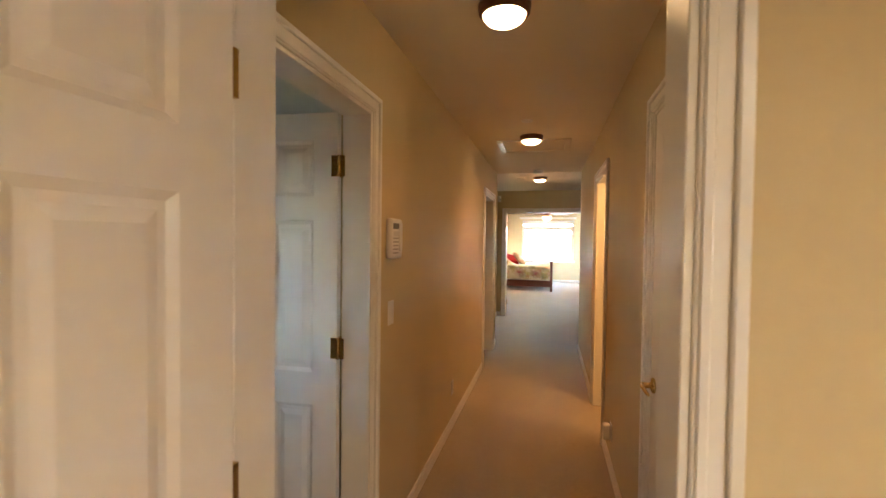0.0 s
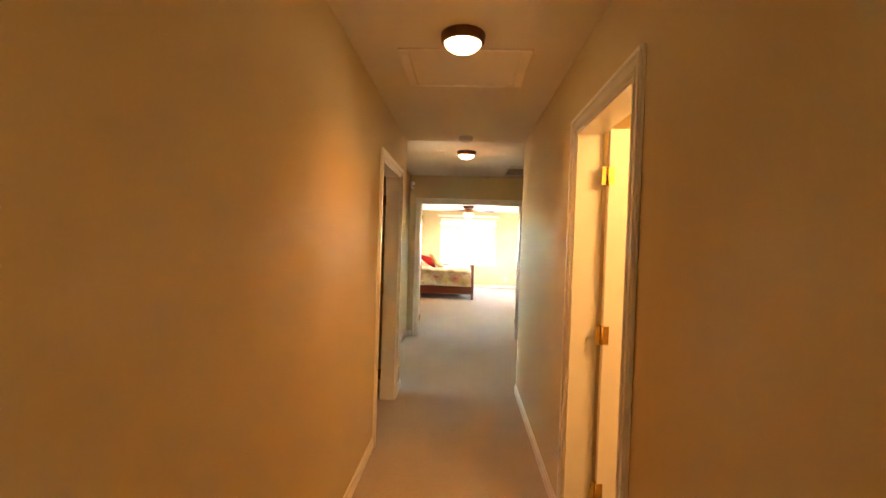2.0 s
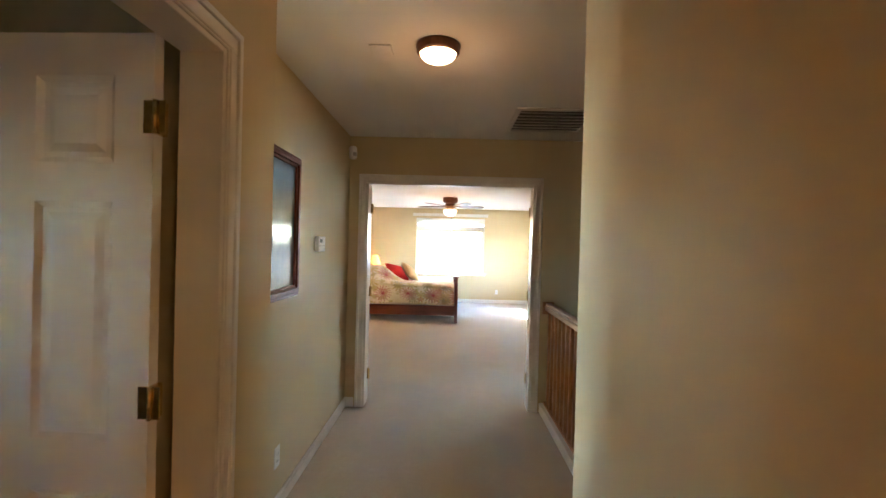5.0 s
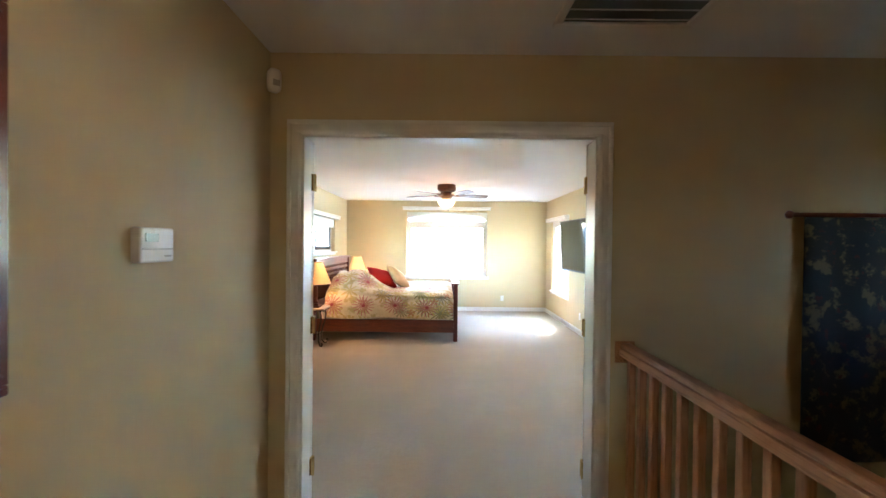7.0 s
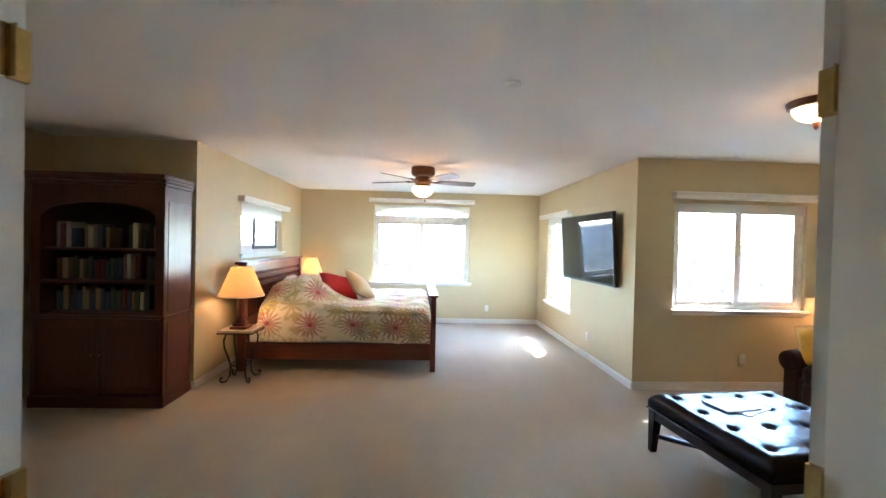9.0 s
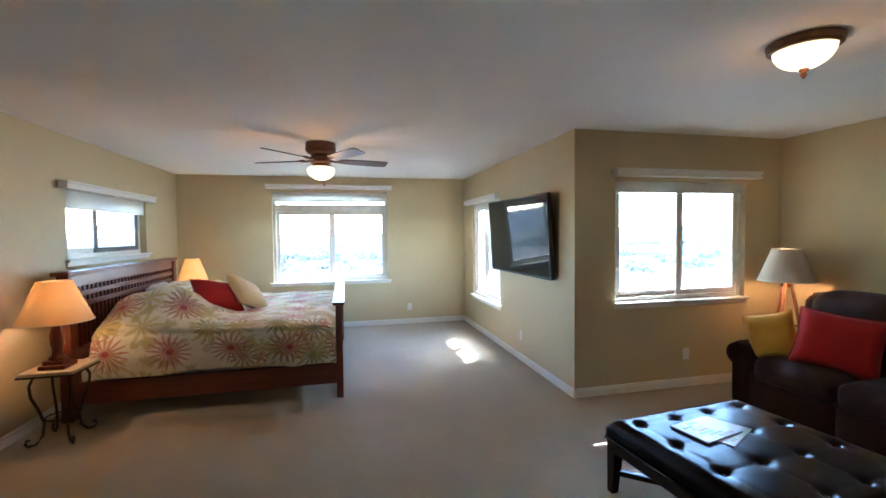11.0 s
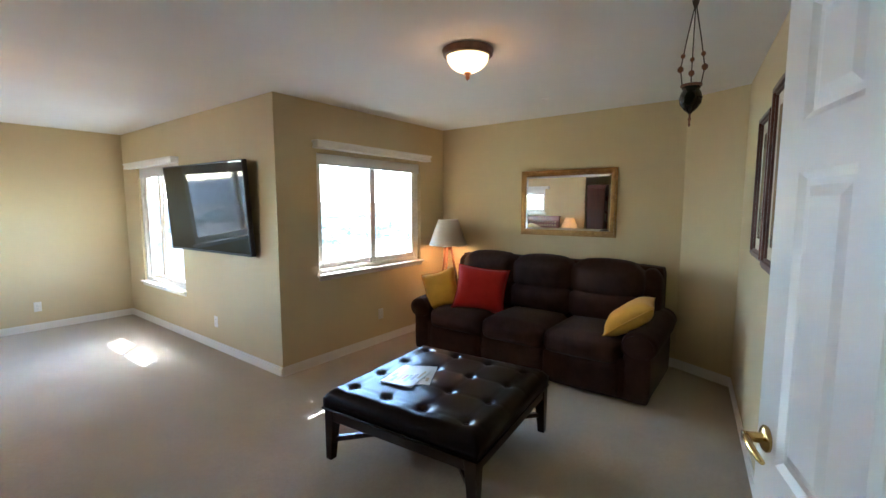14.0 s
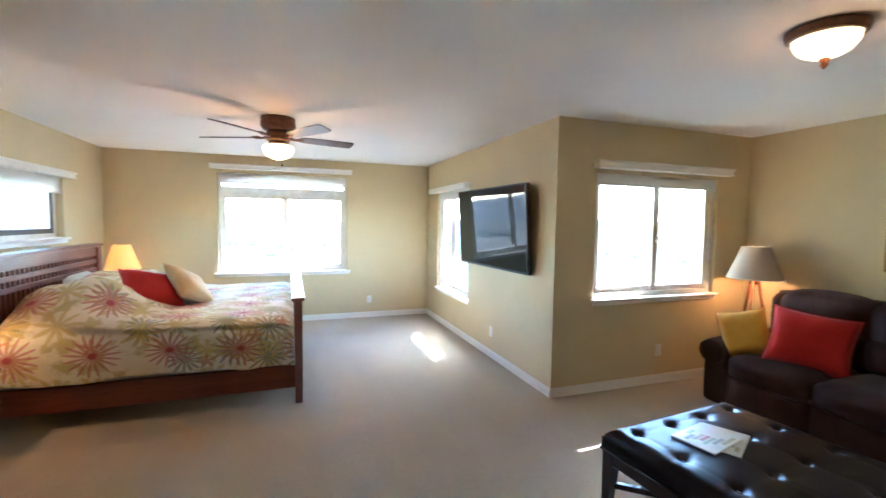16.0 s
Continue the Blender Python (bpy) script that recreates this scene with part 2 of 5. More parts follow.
def slab(us, zs, solid, y0, y1, m=I4):
    """One closed body of equal thickness, made of the cells between the cuts us and zs for which solid(u, z) holds."""
    bm, made = bmesh.new(), {}

    def vert(i, j, k):
        if (i, j, k) not in made:
            made[(i, j, k)] = bm.verts.new(m @ Vector((us[i], (y0, y1)[k], zs[j])))
        return made[(i, j, k)]
    nu, nz = len(us) - 1, len(zs) - 1
    full = [[solid((us[i] + us[i + 1]) / 2, (zs[j] + zs[j + 1]) / 2) for j in range(nz)] for i in range(nu)]
    for i in range(nu):
        for j in range(nz):
            if not full[i][j]:
                continue
            bm.faces.new([vert(*q) for q in ((i, j, 0), (i + 1, j, 0), (i + 1, j + 1, 0), (i, j + 1, 0))])
            bm.faces.new([vert(*q) for q in ((i, j + 1, 1), (i + 1, j + 1, 1), (i + 1, j, 1), (i, j, 1))])
            for di, dj, a, b in ((-1, 0, (i, j), (i, j + 1)), (1, 0, (i + 1, j), (i + 1, j + 1)), (0, -1, (i, j), (i + 1, j)), (0, 1, (i, j + 1), (i + 1, j + 1))):
                if not (0 <= i + di < nu and 0 <= j + dj < nz and full[i + di][j + dj]):
                    bm.faces.new([vert(*q) for q in ((*a, 0), (*b, 0), (*b, 1), (*a, 1))])
    return bm


def baseboard(p0, p1, gaps=()):
    m, n = along(p0, p1)
    bm, u = bmesh.new(), 0.0
    for a, b in (*sorted(gaps), (n, n)):
        if a - u > 0.01:
            box(bm, u, a, -0.012, 0.001, 0, 0.062, m=m)
            box(bm, u, a, -0.008, 0.001, 0.062, 0.085, bevel=0.003, m=m)
        u = b
    structure("baseboard", bm, TRIM, "low white painted baseboard along the wall", "baseboard")


def casing(name, p0, p1, u0, u1, top, thick=0.12, front=True, back=True, w=0.072):
    """White moulded trim round a doorway, on one or both faces, with the jamb lining."""
    m, n = along(p0, p1)
    bm = bmesh.new()
    for on, s in ((front, -1), (back, 1)):
        if not on:
            continue
        base = 0.0 if s < 0 else thick
        for lo, hi, d in ((0.0, w, 0.011), (0.006, 0.022, 0.016), (w - 0.024, w - 0.004, 0.021)):
            y0, y1 = sorted((base - s * 0.001, base + s * d))
            box(bm, u0 - hi, u0 - lo, y0, y1, 0, top + lo, bevel=0.0025, m=m)
            box(bm, u1 + lo, u1 + hi, y0, y1, 0, top + lo, bevel=0.0025, m=m)
            box(bm, u0 - hi, u1 + hi, y0, y1, top + lo, top + hi, bevel=0.0025, m=m)
    y0, y1 = -0.004, thick + 0.004
    box(bm, u0 - 0.004, u0 + 0.015, y0, y1, 0, top, bevel=0.002, m=m)
    box(bm, u1 - 0.015, u1 + 0.004, y0, y1, 0, top, bevel=0.002, m=m)
    box(bm, u0 + 0.015, u1 - 0.015, y0, y1, top - 0.015, top + 0.004, bevel=0.002, m=m)
    return structure(name, bm, TRIM, "white painted moulded door casing and jamb", "trim")


def lever(parent, x, z, side, flip):
    """A brass lever handle on one face of a leaf."""
    s = side
    bm = lathe([(0.030, 0), (0.031, 0.006), (0.024, 0.011), (0.012, 0.014), (0.011, 0.045), (0.013, 0.05)], 20, pose(x, s * 0.0175, z, -90 * s, 0, 0))
    h = part("handle", bm, BRASS, parent, "polished brass lever handle on a round rose")
    pts = [(x + flip * d, s * (0.0175 + 0.044 + 0.006 * math.sin(d * 30)), z + 0.004 * math.sin(d * 40)) for d in (0, 0.02, 0.045, 0.07, 0.095, 0.11)]
    part("lever", tube(pts, [0.009, 0.009, 0.0085, 0.008, 0.007, 0.005], 10), BRASS, h)


def six_panel_door(name, hinge, angle, width, label, handles=(1, -1), height=2.015, hinge_side=1, grip=0.915):
    """A six-panel leaf hung at hinge, which runs along angle from there. hinge_side: face on which the knuckles show."""
    e = thing(name, pose(hinge[0], hinge[1], 0.012, 0, 0, angle), label, "door", kind="structure")
    st, mid = 0.112, 0.105
    rails = [(0.0, 0.235), (0.77, 0.91), (1.56, 1.665), (1.90, height)]
    cols = [(st, width / 2 - mid / 2), (width / 2 + mid / 2, width - st)]
    us = [0.003, *(x for c in cols for x in c), width]
    zs = [z for r in rails for z in r]
    bm = slab(us, zs, lambda u, z: any(lo < z < hi for lo, hi in rails) or not any(a < u < b for a, b in cols), -0.0175, 0.0175)
    part("leaf", bm, DOORP, e)
    for (_, lo), (hi, _) in zip(rails, rails[1:]):
        for x0, x1 in cols:
            b = bmesh.new()
            rings = []
            for s in (1, -1):
                outs = []
                for inset, depth in ((0.0, 0.0174), (0.016, 0.008), (0.030, 0.008), (0.052, 0.0145)):
                    outs.append([b.verts.new((xx, s * depth, zz)) for xx, zz in ((x0 + inset, lo + inset), (x1 - inset, lo + inset), (x1 - inset, hi - inset), (x0 + inset, hi - inset))])
                for p, q in zip(outs, outs[1:]):
                    for i in range(4):
                        b.faces.new((p[i], p[(i + 1) % 4], q[(i + 1) % 4], q[i]))
                b.faces.new(outs[-1])
            part("panel", b, DOORP, e)
    for z in (0.25, 1.02, 1.79):
        hb = bmesh.new()
        box(hb, -0.012, 0.002, -0.0165, 0.0165, z - 0.045, z + 0.045)
        s = hinge_side
        tube([(-0.004, s * 0.022, z - 0.045), (-0.004, s * 0.022, z + 0.045)], 0.0065, 10, hb)
        box(hb, -0.030, 0.030, *sorted((s * 0.0174, s * 0.0194)), z - 0.044, z + 0.044)
        part("hinge", hb, BRASS, e, "brass butt hinge")
    for s in handles:
        lever(e, width - 0.062, grip, s, -1)
    return e

# ---- the setting ----
# carpeted floor of the hall, the landing and the rooms, with the stair opening left out
fl = boxes((-3.4, 5.15, -2.6, 5.62, -0.15, 0), (-3.4, 1.31, 5.62, 7.95, -0.15, 0), (-3.4, 5.0, 7.95, 11.80, -0.15, 0), (-3.4, 2.73, 11.80, 15.44, -0.15, 0))
structure("floor", fl, CARPET, "beige cut-pile carpet over the whole floor", "carpet")
structure("ceiling", boxes((-3.5, 5.1, 5.676, 11.81, 2.44, 2.56), (-3.5, 2.735, 11.81, 15.45, 2.44, 2.56), (-3.5, 5.1, -2.7, 5.676, 2.45, 2.56)), CEIL, "white painted textured ceiling", "ceiling")
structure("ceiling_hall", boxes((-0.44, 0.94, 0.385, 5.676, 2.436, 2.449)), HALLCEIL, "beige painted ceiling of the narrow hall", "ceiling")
structure("ground", boxes((-400, 400, -400, 600, -3.4, -3.2)), plain("dry_ground", (0.075, 0.07, 0.06), (0.115, 0.105, 0.09), 1.0, scale=0.35, grain=2, strength=0.3, distance=0.05, spec=0.0), "dry hillside ground with scrub", "ground")

XL, XR, LX, DY, BY = -0.32, 0.825, -0.57, 7.935, 8.055
BX, FX, FY, CY, RX, JY = -1.87, 2.585, 15.30, 11.66, 4.92, 11.61
NY0, NY1 = 0.265, 0.385

# hall: left wall runs away from the camera with the room on its right
wall("wall_hall_left", (XL, NY1), (XL, 5.675), "beige painted hall wall", [(0.145, 0.855, -0.02, 2.03), (4.102, 4.938, -0.02, 2.03)])
wall("wall_hall_right", (XR, 5.675), (XR, NY1), "beige painted hall wall", [(2.017, 2.748, -0.02, 2.03), (4.19, 4.805, -0.02, 2.03)])
wall("wall_hall_end_left", (-0.44, 5.675), (LX - 0.12, 5.675), "short beige return wall at the hall's end")
wall("wall_landing_left", (LX, 5.675), (LX, DY), "beige painted landing wall", ext0=-0.12)
wall("wall_bedroom_door", (LX - 0.12, DY), (3.52, DY), "beige painted wall with a double doorway", [(0.282, 1.79, -0.02, 2.03)], z0=-3.0)
wall("wall_stair_near", (3.4, 5.675), (0.935, 5.675), "beige painted stairwell wall", z0=-3.0)
# Its window opening is added, out of view, as a daylight source.
wall("wall_stair_far", (3.4, DY), (3.4, 5.555), "beige painted stairwell wall with an added unseen window", [(0.25, 0.6, 1.1, 1.9)], z0=-3.0)
structure("floor_lower", boxes((0.8, 3.5, 5.4, 8.0, -2.95, -2.85)), CARPET, "carpeted floor at the foot of the stairwell", "floor")
structure("wall_landing_edge", boxes((1.20, 1.312, 5.676, DY - 0.001, -2.9, -0.151)), WALL, "painted wall under the landing's edge", "wall")

# first room, where the walk begins
wall("wall_first_room", (-1.6, NY0), (2.4, NY0), "cream painted wall beside the first doorway", [(1.41, 2.215, -0.02, 2.03)])
# The window opening here is added, out of view, to bring in daylight.
wall("wall_first_room_right", (2.4, NY0), (2.4, -2.3), "cream painted wall with an added unseen window", [(1.6, 2.05, 0.95, 2.05)], ext0=0.12)
wall("wall_first_room_back", (2.4, -2.3), (-1.6, -2.3), "cream painted wall", ext0=0.12, ext1=0.12)
wall("wall_first_room_left", (-1.6, -2.3), (-1.6, NY0), "cream painted wall", ext1=0.12)
# side rooms
# Added opening, out of view, that lights the open left door.
wall("wall_left_room_near", (XL - 0.12, NY1), (-2.9, NY1), "beige painted side room wall with an added unseen window", [(1.6, 2.25, 1.1, 1.9)], ext1=0.12, thick=0.1)
wall("wall_left_room_back", (-2.9, 0.385), (-2.9, 2.6), "beige painted side room wall")
wall("wall_left_room_far", (-2.9, 2.6), (-0.44, 2.6), "beige painted side room wall", ext0=0.12)
wall("wall_second_room_near", (-0.44, 3.7), (-2.9, 3.7), "beige painted side room wall", ext1=0.12)
# Added opening, out of view, that lights the second open door.
wall("wall_second_room_back", (-2.9, 3.7), (-2.9, 5.675), "beige painted side room wall with an added unseen window", [(0.06, 0.51, 1.2, 1.9)])
wall("wall_second_room_far", (-2.9, 5.56), (LX - 0.12, 5.56), "beige painted side room wall", ext0=0.12)
wall("wall_bath_near", (2.9, 2.2), (0.935, 2.2), "cream painted bathroom wall", ext0=0.12)
wall("wall_bath_far", (0.935, 4.5), (2.9, 4.5), "cream painted bathroom wall", ext1=0.12)
wall("wall_bath_right", (2.9, 4.5), (2.9, 2.2), "cream painted bathroom wall")
wall("wall_closet", (2.0, 1.75), (2.0, NY1), "painted closet wall")
wall("wall_closet_side", (0.935, 1.75), (2.0, 1.75), "painted closet wall", ext1=0.12)

# bedroom
W_FAR = (-0.53, 1.27, 0.76, 2.19)
W_R = (3.0, 4.47, 0.855, 1.985)
W_SIDE = (13.55, 14.78, 0.535, 1.97)
W_L = (12.68, 14.27, 1.31, 1.95)
wall("wall_bedroom_left", (BX, JY), (BX, FY), "beige painted bedroom wall", [(W_L[0] - JY, W_L[1] - JY, W_L[2], W_L[3])], ext1=0.15, thick=0.15)
wall("wall_bedroom_far", (BX, FY), (FX, FY), "beige painted bedroom wall", [(W_FAR[0] - BX, W_FAR[1] - BX, W_FAR[2], W_FAR[3])], thick=0.15)
wall("wall_bedroom_inner", (FX, FY), (FX, CY), "beige painted bedroom wall", [(FY - W_SIDE[1], FY - W_SIDE[0], W_SIDE[2], W_SIDE[3])], ext0=0.15, thick=0.15)
wall("wall_bedroom_bay", (FX + 0.15, CY), (RX, CY), "beige painted bedroom wall", [(W_R[0] - FX - 0.15, W_R[1] - FX - 0.15, W_R[2], W_R[3])], thick=0.15)
wall("wall_bedroom_right", (RX, CY), (RX, 8.95), "beige painted bedroom wall", ext0=0.15, thick=0.15)
wall("wall_bedroom_corner", (RX, 8.95), (4.70, 8.50), "beige painted angled corner wall", ext0=0.03, ext1=0.03, thick=0.15)
wall("wall_bedroom_pictures", (4.70, 8.50), (1.30, BY + 0.004), "beige painted bedroom wall", ext0=0.03, thick=0.10)
wall("wall_alcove_far", (-3.2, JY), (BX - 0.15, JY), "beige painted alcove wall", ext0=0.12)
wall("wall_alcove_left", (-3.2, BY), (-3.2, JY), "beige painted alcove wall", ext0=0.12)
wall("wall_alcove_near", (LX - 0.12, BY - 0.004), (-3.2, BY - 0.004), "beige painted alcove wall")

for a, b, gaps in (((XL, NY1), (XL, 5.675), [(0.0, 0.93), (4.03, 5.01)]), ((XR, 5.675), (XR, NY1), [(1.945, 2.82), (4.115, 4.88)]),
                   ((-0.44, 5.675), (LX, 5.675), []), ((LX, 5.675), (LX, DY), []), ((LX, DY), (-0.49, DY), []),
                   ((BX, JY), (BX, FY), []), ((BX, FY), (FX, FY), []), ((FX, FY), (FX, CY), []), ((FX, CY), (RX, CY), []),
                   ((RX, CY), (RX, 8.95), []), ((RX, 8.95), (4.70, 8.50), []), ((4.70, 8.50), (1.36, BY + 0.012), []), ((-3.2, JY), (BX, JY), [])):
    baseboard(a, b, gaps)

casing("trim_bedroom_door", (LX - 0.12, DY), (3.52, DY), 0.282, 1.79, 2.03)
casing("trim_left_door", (XL, NY1), (XL, 5.675), 0.145, 0.855, 2.03)
casing("trim_second_left_door", (XL, NY1), (XL, 5.675), 4.102, 4.938, 2.03)
casing("trim_bath_door", (XR, 5.675), (XR, 0.2), 2.017, 2.748, 2.03)
casing("trim_closet_door", (XR, 5.675), (XR, 0.2), 4.19, 4.805, 2.03)
casing("trim_first_door", (-1.6, NY0), (2.4, NY0), 1.41, 2.215, 2.03, back=False)

six_panel_door("door_first_room", (-0.170, NY0 - 0.03), -94, 0.77, "white six-panel door standing open", (1, -1), hinge_side=-1)
six_panel_door("door_left", (XL - 0.135, 1.222), 183, 0.70, "white six-panel door opened into a side room", hinge_side=1)
six_panel_door("door_second_left", (XL - 0.135, 5.245), 178, 0.775, "white six-panel door opened into a side room", hinge_side=1)
six_panel_door("door_bath", (XR + 0.135, 3.600), -2, 0.69, "white six-panel door opened into a warm lit bathroom", hinge_side=-1)
six_panel_door("door_closet", (XR + 0.018, 0.886), 90, 0.582, "closed white six-panel closet door", hinge_side=1, handles=(1,))
six_panel_door("door_bedroom_right", (1.096, BY + 0.025), 17.6, 0.76, "white six-panel door folded back inside the bedroom", hinge_side=-1, grip=0.945)
six_panel_door("door_bedroom_left", (-0.394, BY + 0.025), 166, 0.75, "white six-panel door folded back inside the bedroom", hinge_side=1)


# windows
def window(name, p0, p1, u0, u1, z0, z1, label, blind_to, mull, valance=(0.06, 0.06, 0.0), thick=0.15, sill=True, arch=False, transom=None, deep=0.10, inner=None, nose=0.05):
    """A sliding window with frame, sashes, panes, sill, roller blind and valance."""
    m, n = along(p0, p1)
    e = thing(name, m, label, "window", kind="structure")
    y = deep
    fr = bmesh.new()
    w = 0.045
    box(fr, u0, u0 + w, y - 0.03, y + 0.03, z0, z1, 0.004)
    box(fr, u1 - w, u1, y - 0.03, y + 0.03, z0, z1, 0.004)
    box(fr, u0 + w, u1 - w, y - 0.03, y + 0.03, z0, z0 + w, 0.004)
    box(fr, u0 + w, u1 - w, y - 0.03, y + 0.03, z1 - w, z1, 0.004)
    top = z1 - w
    if transom:
        box(fr, u0 + w, u1 - w, y - 0.034, y + 0.034, transom[0], transom[1], 0.004)
        top = transom[0]
    part("window_frame", fr, VINYL, e)
    for a, b, dy in ((u0 + w, mull + 0.046, 0.012), (mull - 0.046, u1 - w, -0.014)):
        s = bmesh.new()
        sw = 0.052
        box(s, a, a + sw, y + dy - 0.011, y + dy + 0.011, z0 + w, top, 0.003)
        box(s, b - sw, b, y + dy - 0.011, y + dy + 0.011, z0 + w, top, 0.003)
        box(s, a + sw, b - sw, y + dy - 0.011, y + dy + 0.011, z0 + w, z0 + w + sw, 0.003)
        box(s, a + sw, b - sw, y + dy - 0.011, y + dy + 0.011, top - sw, top, 0.003)
        sash = part("sash", s, inner if inner and dy < 0 else VINYL, e)
        g = part("pane", boxes((a + sw, b - sw, y + dy - 0.002, y + dy + 0.002, z0 + w + sw, top - sw)), GLASS, sash)
        g.visible_shadow = False
    lk = boxes((mull - 0.012, mull + 0.012, y - 0.045, y - 0.026, (z0 + top) / 2 - 0.03, (z0 + top) / 2 + 0.03), bevel=0.004)
    part("latch", lk, TRIM, e)
    if transom:
        g = part("pane", boxes((u0 + w, u1 - w, y - 0.002, y + 0.002, transom[1], z1 - w)), GLASS, e)
        g.visible_shadow = False
    if arch:
        # half-round head: solid spandrels beside a flat arch
        lo, hi = transom[1] + 0.05, z1 - w
        b = bmesh.new()
        c, half = (u0 + u1) / 2, (u1 - u0) / 2 - w
        k = 24
        for i in range(k):
            x0, x1 = c - half + 2 * half * i / k, c - half + 2 * half * (i + 1) / k
            h0 = lo + (hi - lo) * math.sqrt(max(0, 1 - ((x0 - c) / half) ** 2))
            h1 = lo + (hi - lo) * math.sqrt(max(0, 1 - ((x1 - c) / half) ** 2))
            if max(h0, h1) > hi - 0.002:
                continue
            vs = [b.verts.new(v) for v in ((x0, 0.032, h0), (x1, 0.032, h1), (x1, 0.032, hi), (x0, 0.032, hi), (x0, y + 0.02, h0), (x1, y + 0.02, h1), (x1, y + 0.02, hi), (x0, y + 0.02, hi))]
            for f in ((0, 1, 2, 3), (7, 6, 5, 4), (0, 4, 5, 1), (3, 2, 6, 7)):
                b.faces.new([vs[j] for j in f])
        part("arch_panel", b, VINYL, e)
    if sill:
        b = bmesh.new()
        box(b, u0 - nose, u1 + nose, -0.045, 0.0, z0 - 0.022, z0 + 0.002, 0.006)
        box(b, u0, u1, 0.0, y - 0.03, z0 - 0.002, z0 + 0.002)
        box(b, u0 - nose + 0.018, u1 + nose - 0.018, -0.018, -0.0005, z0 - 0.06, z0 - 0.022, 0.005)
        part("window_sill", b, TRIM, e, "white painted sill with an apron")
    if valance:
        l, r, up = valance
        b = bmesh.new()
        zt = z1 + 0.02 + up
        box(b, u0 - l, u1 + r, -0.085, -0.005, zt, zt + 0.055, 0.006)
        box(b, u0 - l - 0.012, u1 + r + 0.012, -0.097, -0.005, zt + 0.044, zt + 0.066, 0.005)
        box(b, u0 - l - 0.006, u1 + r + 0.006, -0.091, -0.005, zt - 0.004, zt + 0.012, 0.004)
        part("valance", b, TRIM, e, "white moulded valance box")
        bl = bmesh.new()
        box(bl, u0 + 0.006, u1 - 0.006, 0.018, 0.0195, blind_to, z1 - 0.001)
        part("roller_blind", bl, BLIND, e, "pale translucent roller blind, almost raised")
        part("blind_bar", boxes((u0 + 0.006, u1 - 0.006, 0.012, 0.026, blind_to - 0.022, blind_to), bevel=0.004), TRIM, e)
    return e


def blind_mat():
    m, t, p = material("blind_cloth")
    d, tr, mx = t.nodes.new("ShaderNodeBsdfDiffuse"), t.nodes.new("ShaderNodeBsdfTranslucent"), t.nodes.new("ShaderNodeMixShader")
    c = mixed(t, noise_tex(t, 300, 2, 0.5), (0.84, 0.82, 0.77), (0.80, 0.78, 0.73))
    t.links.new(c, d.inputs[0])
    t.links.new(c, tr.inputs[0])
    mx.inputs[0].default_value = 0.6
    t.links.new(d.outputs[0], mx.inputs[1])
    t.links.new(tr.outputs[0], mx.inputs[2])
    t.links.new(mx.outputs[0], t.nodes["Material Output"].inputs[0])
    return m


BLIND = blind_mat()

window("window_far", (BX, FY), (FX, FY), W_FAR[0] - BX, W_FAR[1] - BX, W_FAR[2], W_FAR[3], "wide white sliding window with an arched head", 2.06, 0.372 - BX, (0.08, 0.06, 0.03), arch=True, transom=(1.885, 2.0))
window("window_bay", (FX + 0.15, CY), (RX, CY), W_R[0] - FX - 0.15, W_R[1] - FX - 0.15, W_R[2], W_R[3], "white sliding window above the sofa's end", 1.90, 3.755 - FX - 0.15, (0.04, 0.10, 0.02), deep=0.07, nose=0.025)
window("window_side", (FX, FY), (FX, CY), FY - W_SIDE[1], FY - W_SIDE[0], W_SIDE[2], W_SIDE[3], "white sliding window beside the television", 1.87, FY - 14.21, (0.2, 0.02, -0.02), deep=0.055, nose=0.03)
window("window_bed", (BX, JY), (BX, FY), W_L[0] - JY, W_L[1] - JY, W_L[2], W_L[3], "small high sliding window above the bed's head", 1.80, 13.33 - JY, (0.12, 0.09, -0.02), inner=plain("dark_grey_sash", (0.11, 0.11, 0.11), None, 0.45, strength=0.03))
# Three unseen windows, added only to let daylight onto doors and walls.
window("added_window_first_room", (2.4, NY0), (2.4, -2.3), 1.6, 2.05, 0.95, 2.05, "added unseen sliding window that lets daylight in", 2.1, 1.825, None, thick=0.12, deep=0.07)
window("added_window_left_room", (XL - 0.12, NY1), (-2.9, NY1), 1.6, 2.25, 1.1, 1.9, "added unseen sliding window that lets daylight in", 2.1, 1.925, None, thick=0.1, deep=0.07)
window("added_window_second_room", (-2.9, 3.7), (-2.9, 5.675), 0.06, 0.51, 1.2, 1.9, "added unseen sliding window that lets daylight in", 2.0, 0.285, None, thick=0.12, deep=0.07)

# Unseen window, added to brighten the stairwell and landing walls.
window("added_window_stair", (3.4, DY), (3.4, 5.555), 0.25, 0.6, 1.1, 1.9, "added unseen sliding window that lets daylight in", 2.0, 0.425, None, thick=0.12, deep=0.07)

# roof overhang that shades the windows
structure("roof", boxes((-4.4, 2.74, -3.6, 15.46, 2.56, 2.70), (2.74, 6.2, -3.6, 11.82, 2.56, 2.70), (-3.0, 3.95, 15.46, 16.75, 2.42, 2.56), (2.585 + 0.16, 3.95, 11.82, 15.46, 2.42, 2.56), (3.95, 6.2, 11.82, 13.0, 2.42, 2.56)),
          plain("roof_stucco", (0.55, 0.5, 0.42), None, 0.9), "flat roof overhang above the outer walls", "roof")


# ---- lamps ----
BULB_HALL, BULB_BED = 0.26, 0.5
OPAL = glow("lit_opal_glass", (1.0, 0.66, 0.27), 0.09)
OPAL_HALL = glow("lit_hall_opal_glass", (1.0, 0.62, 0.27), 0.2)


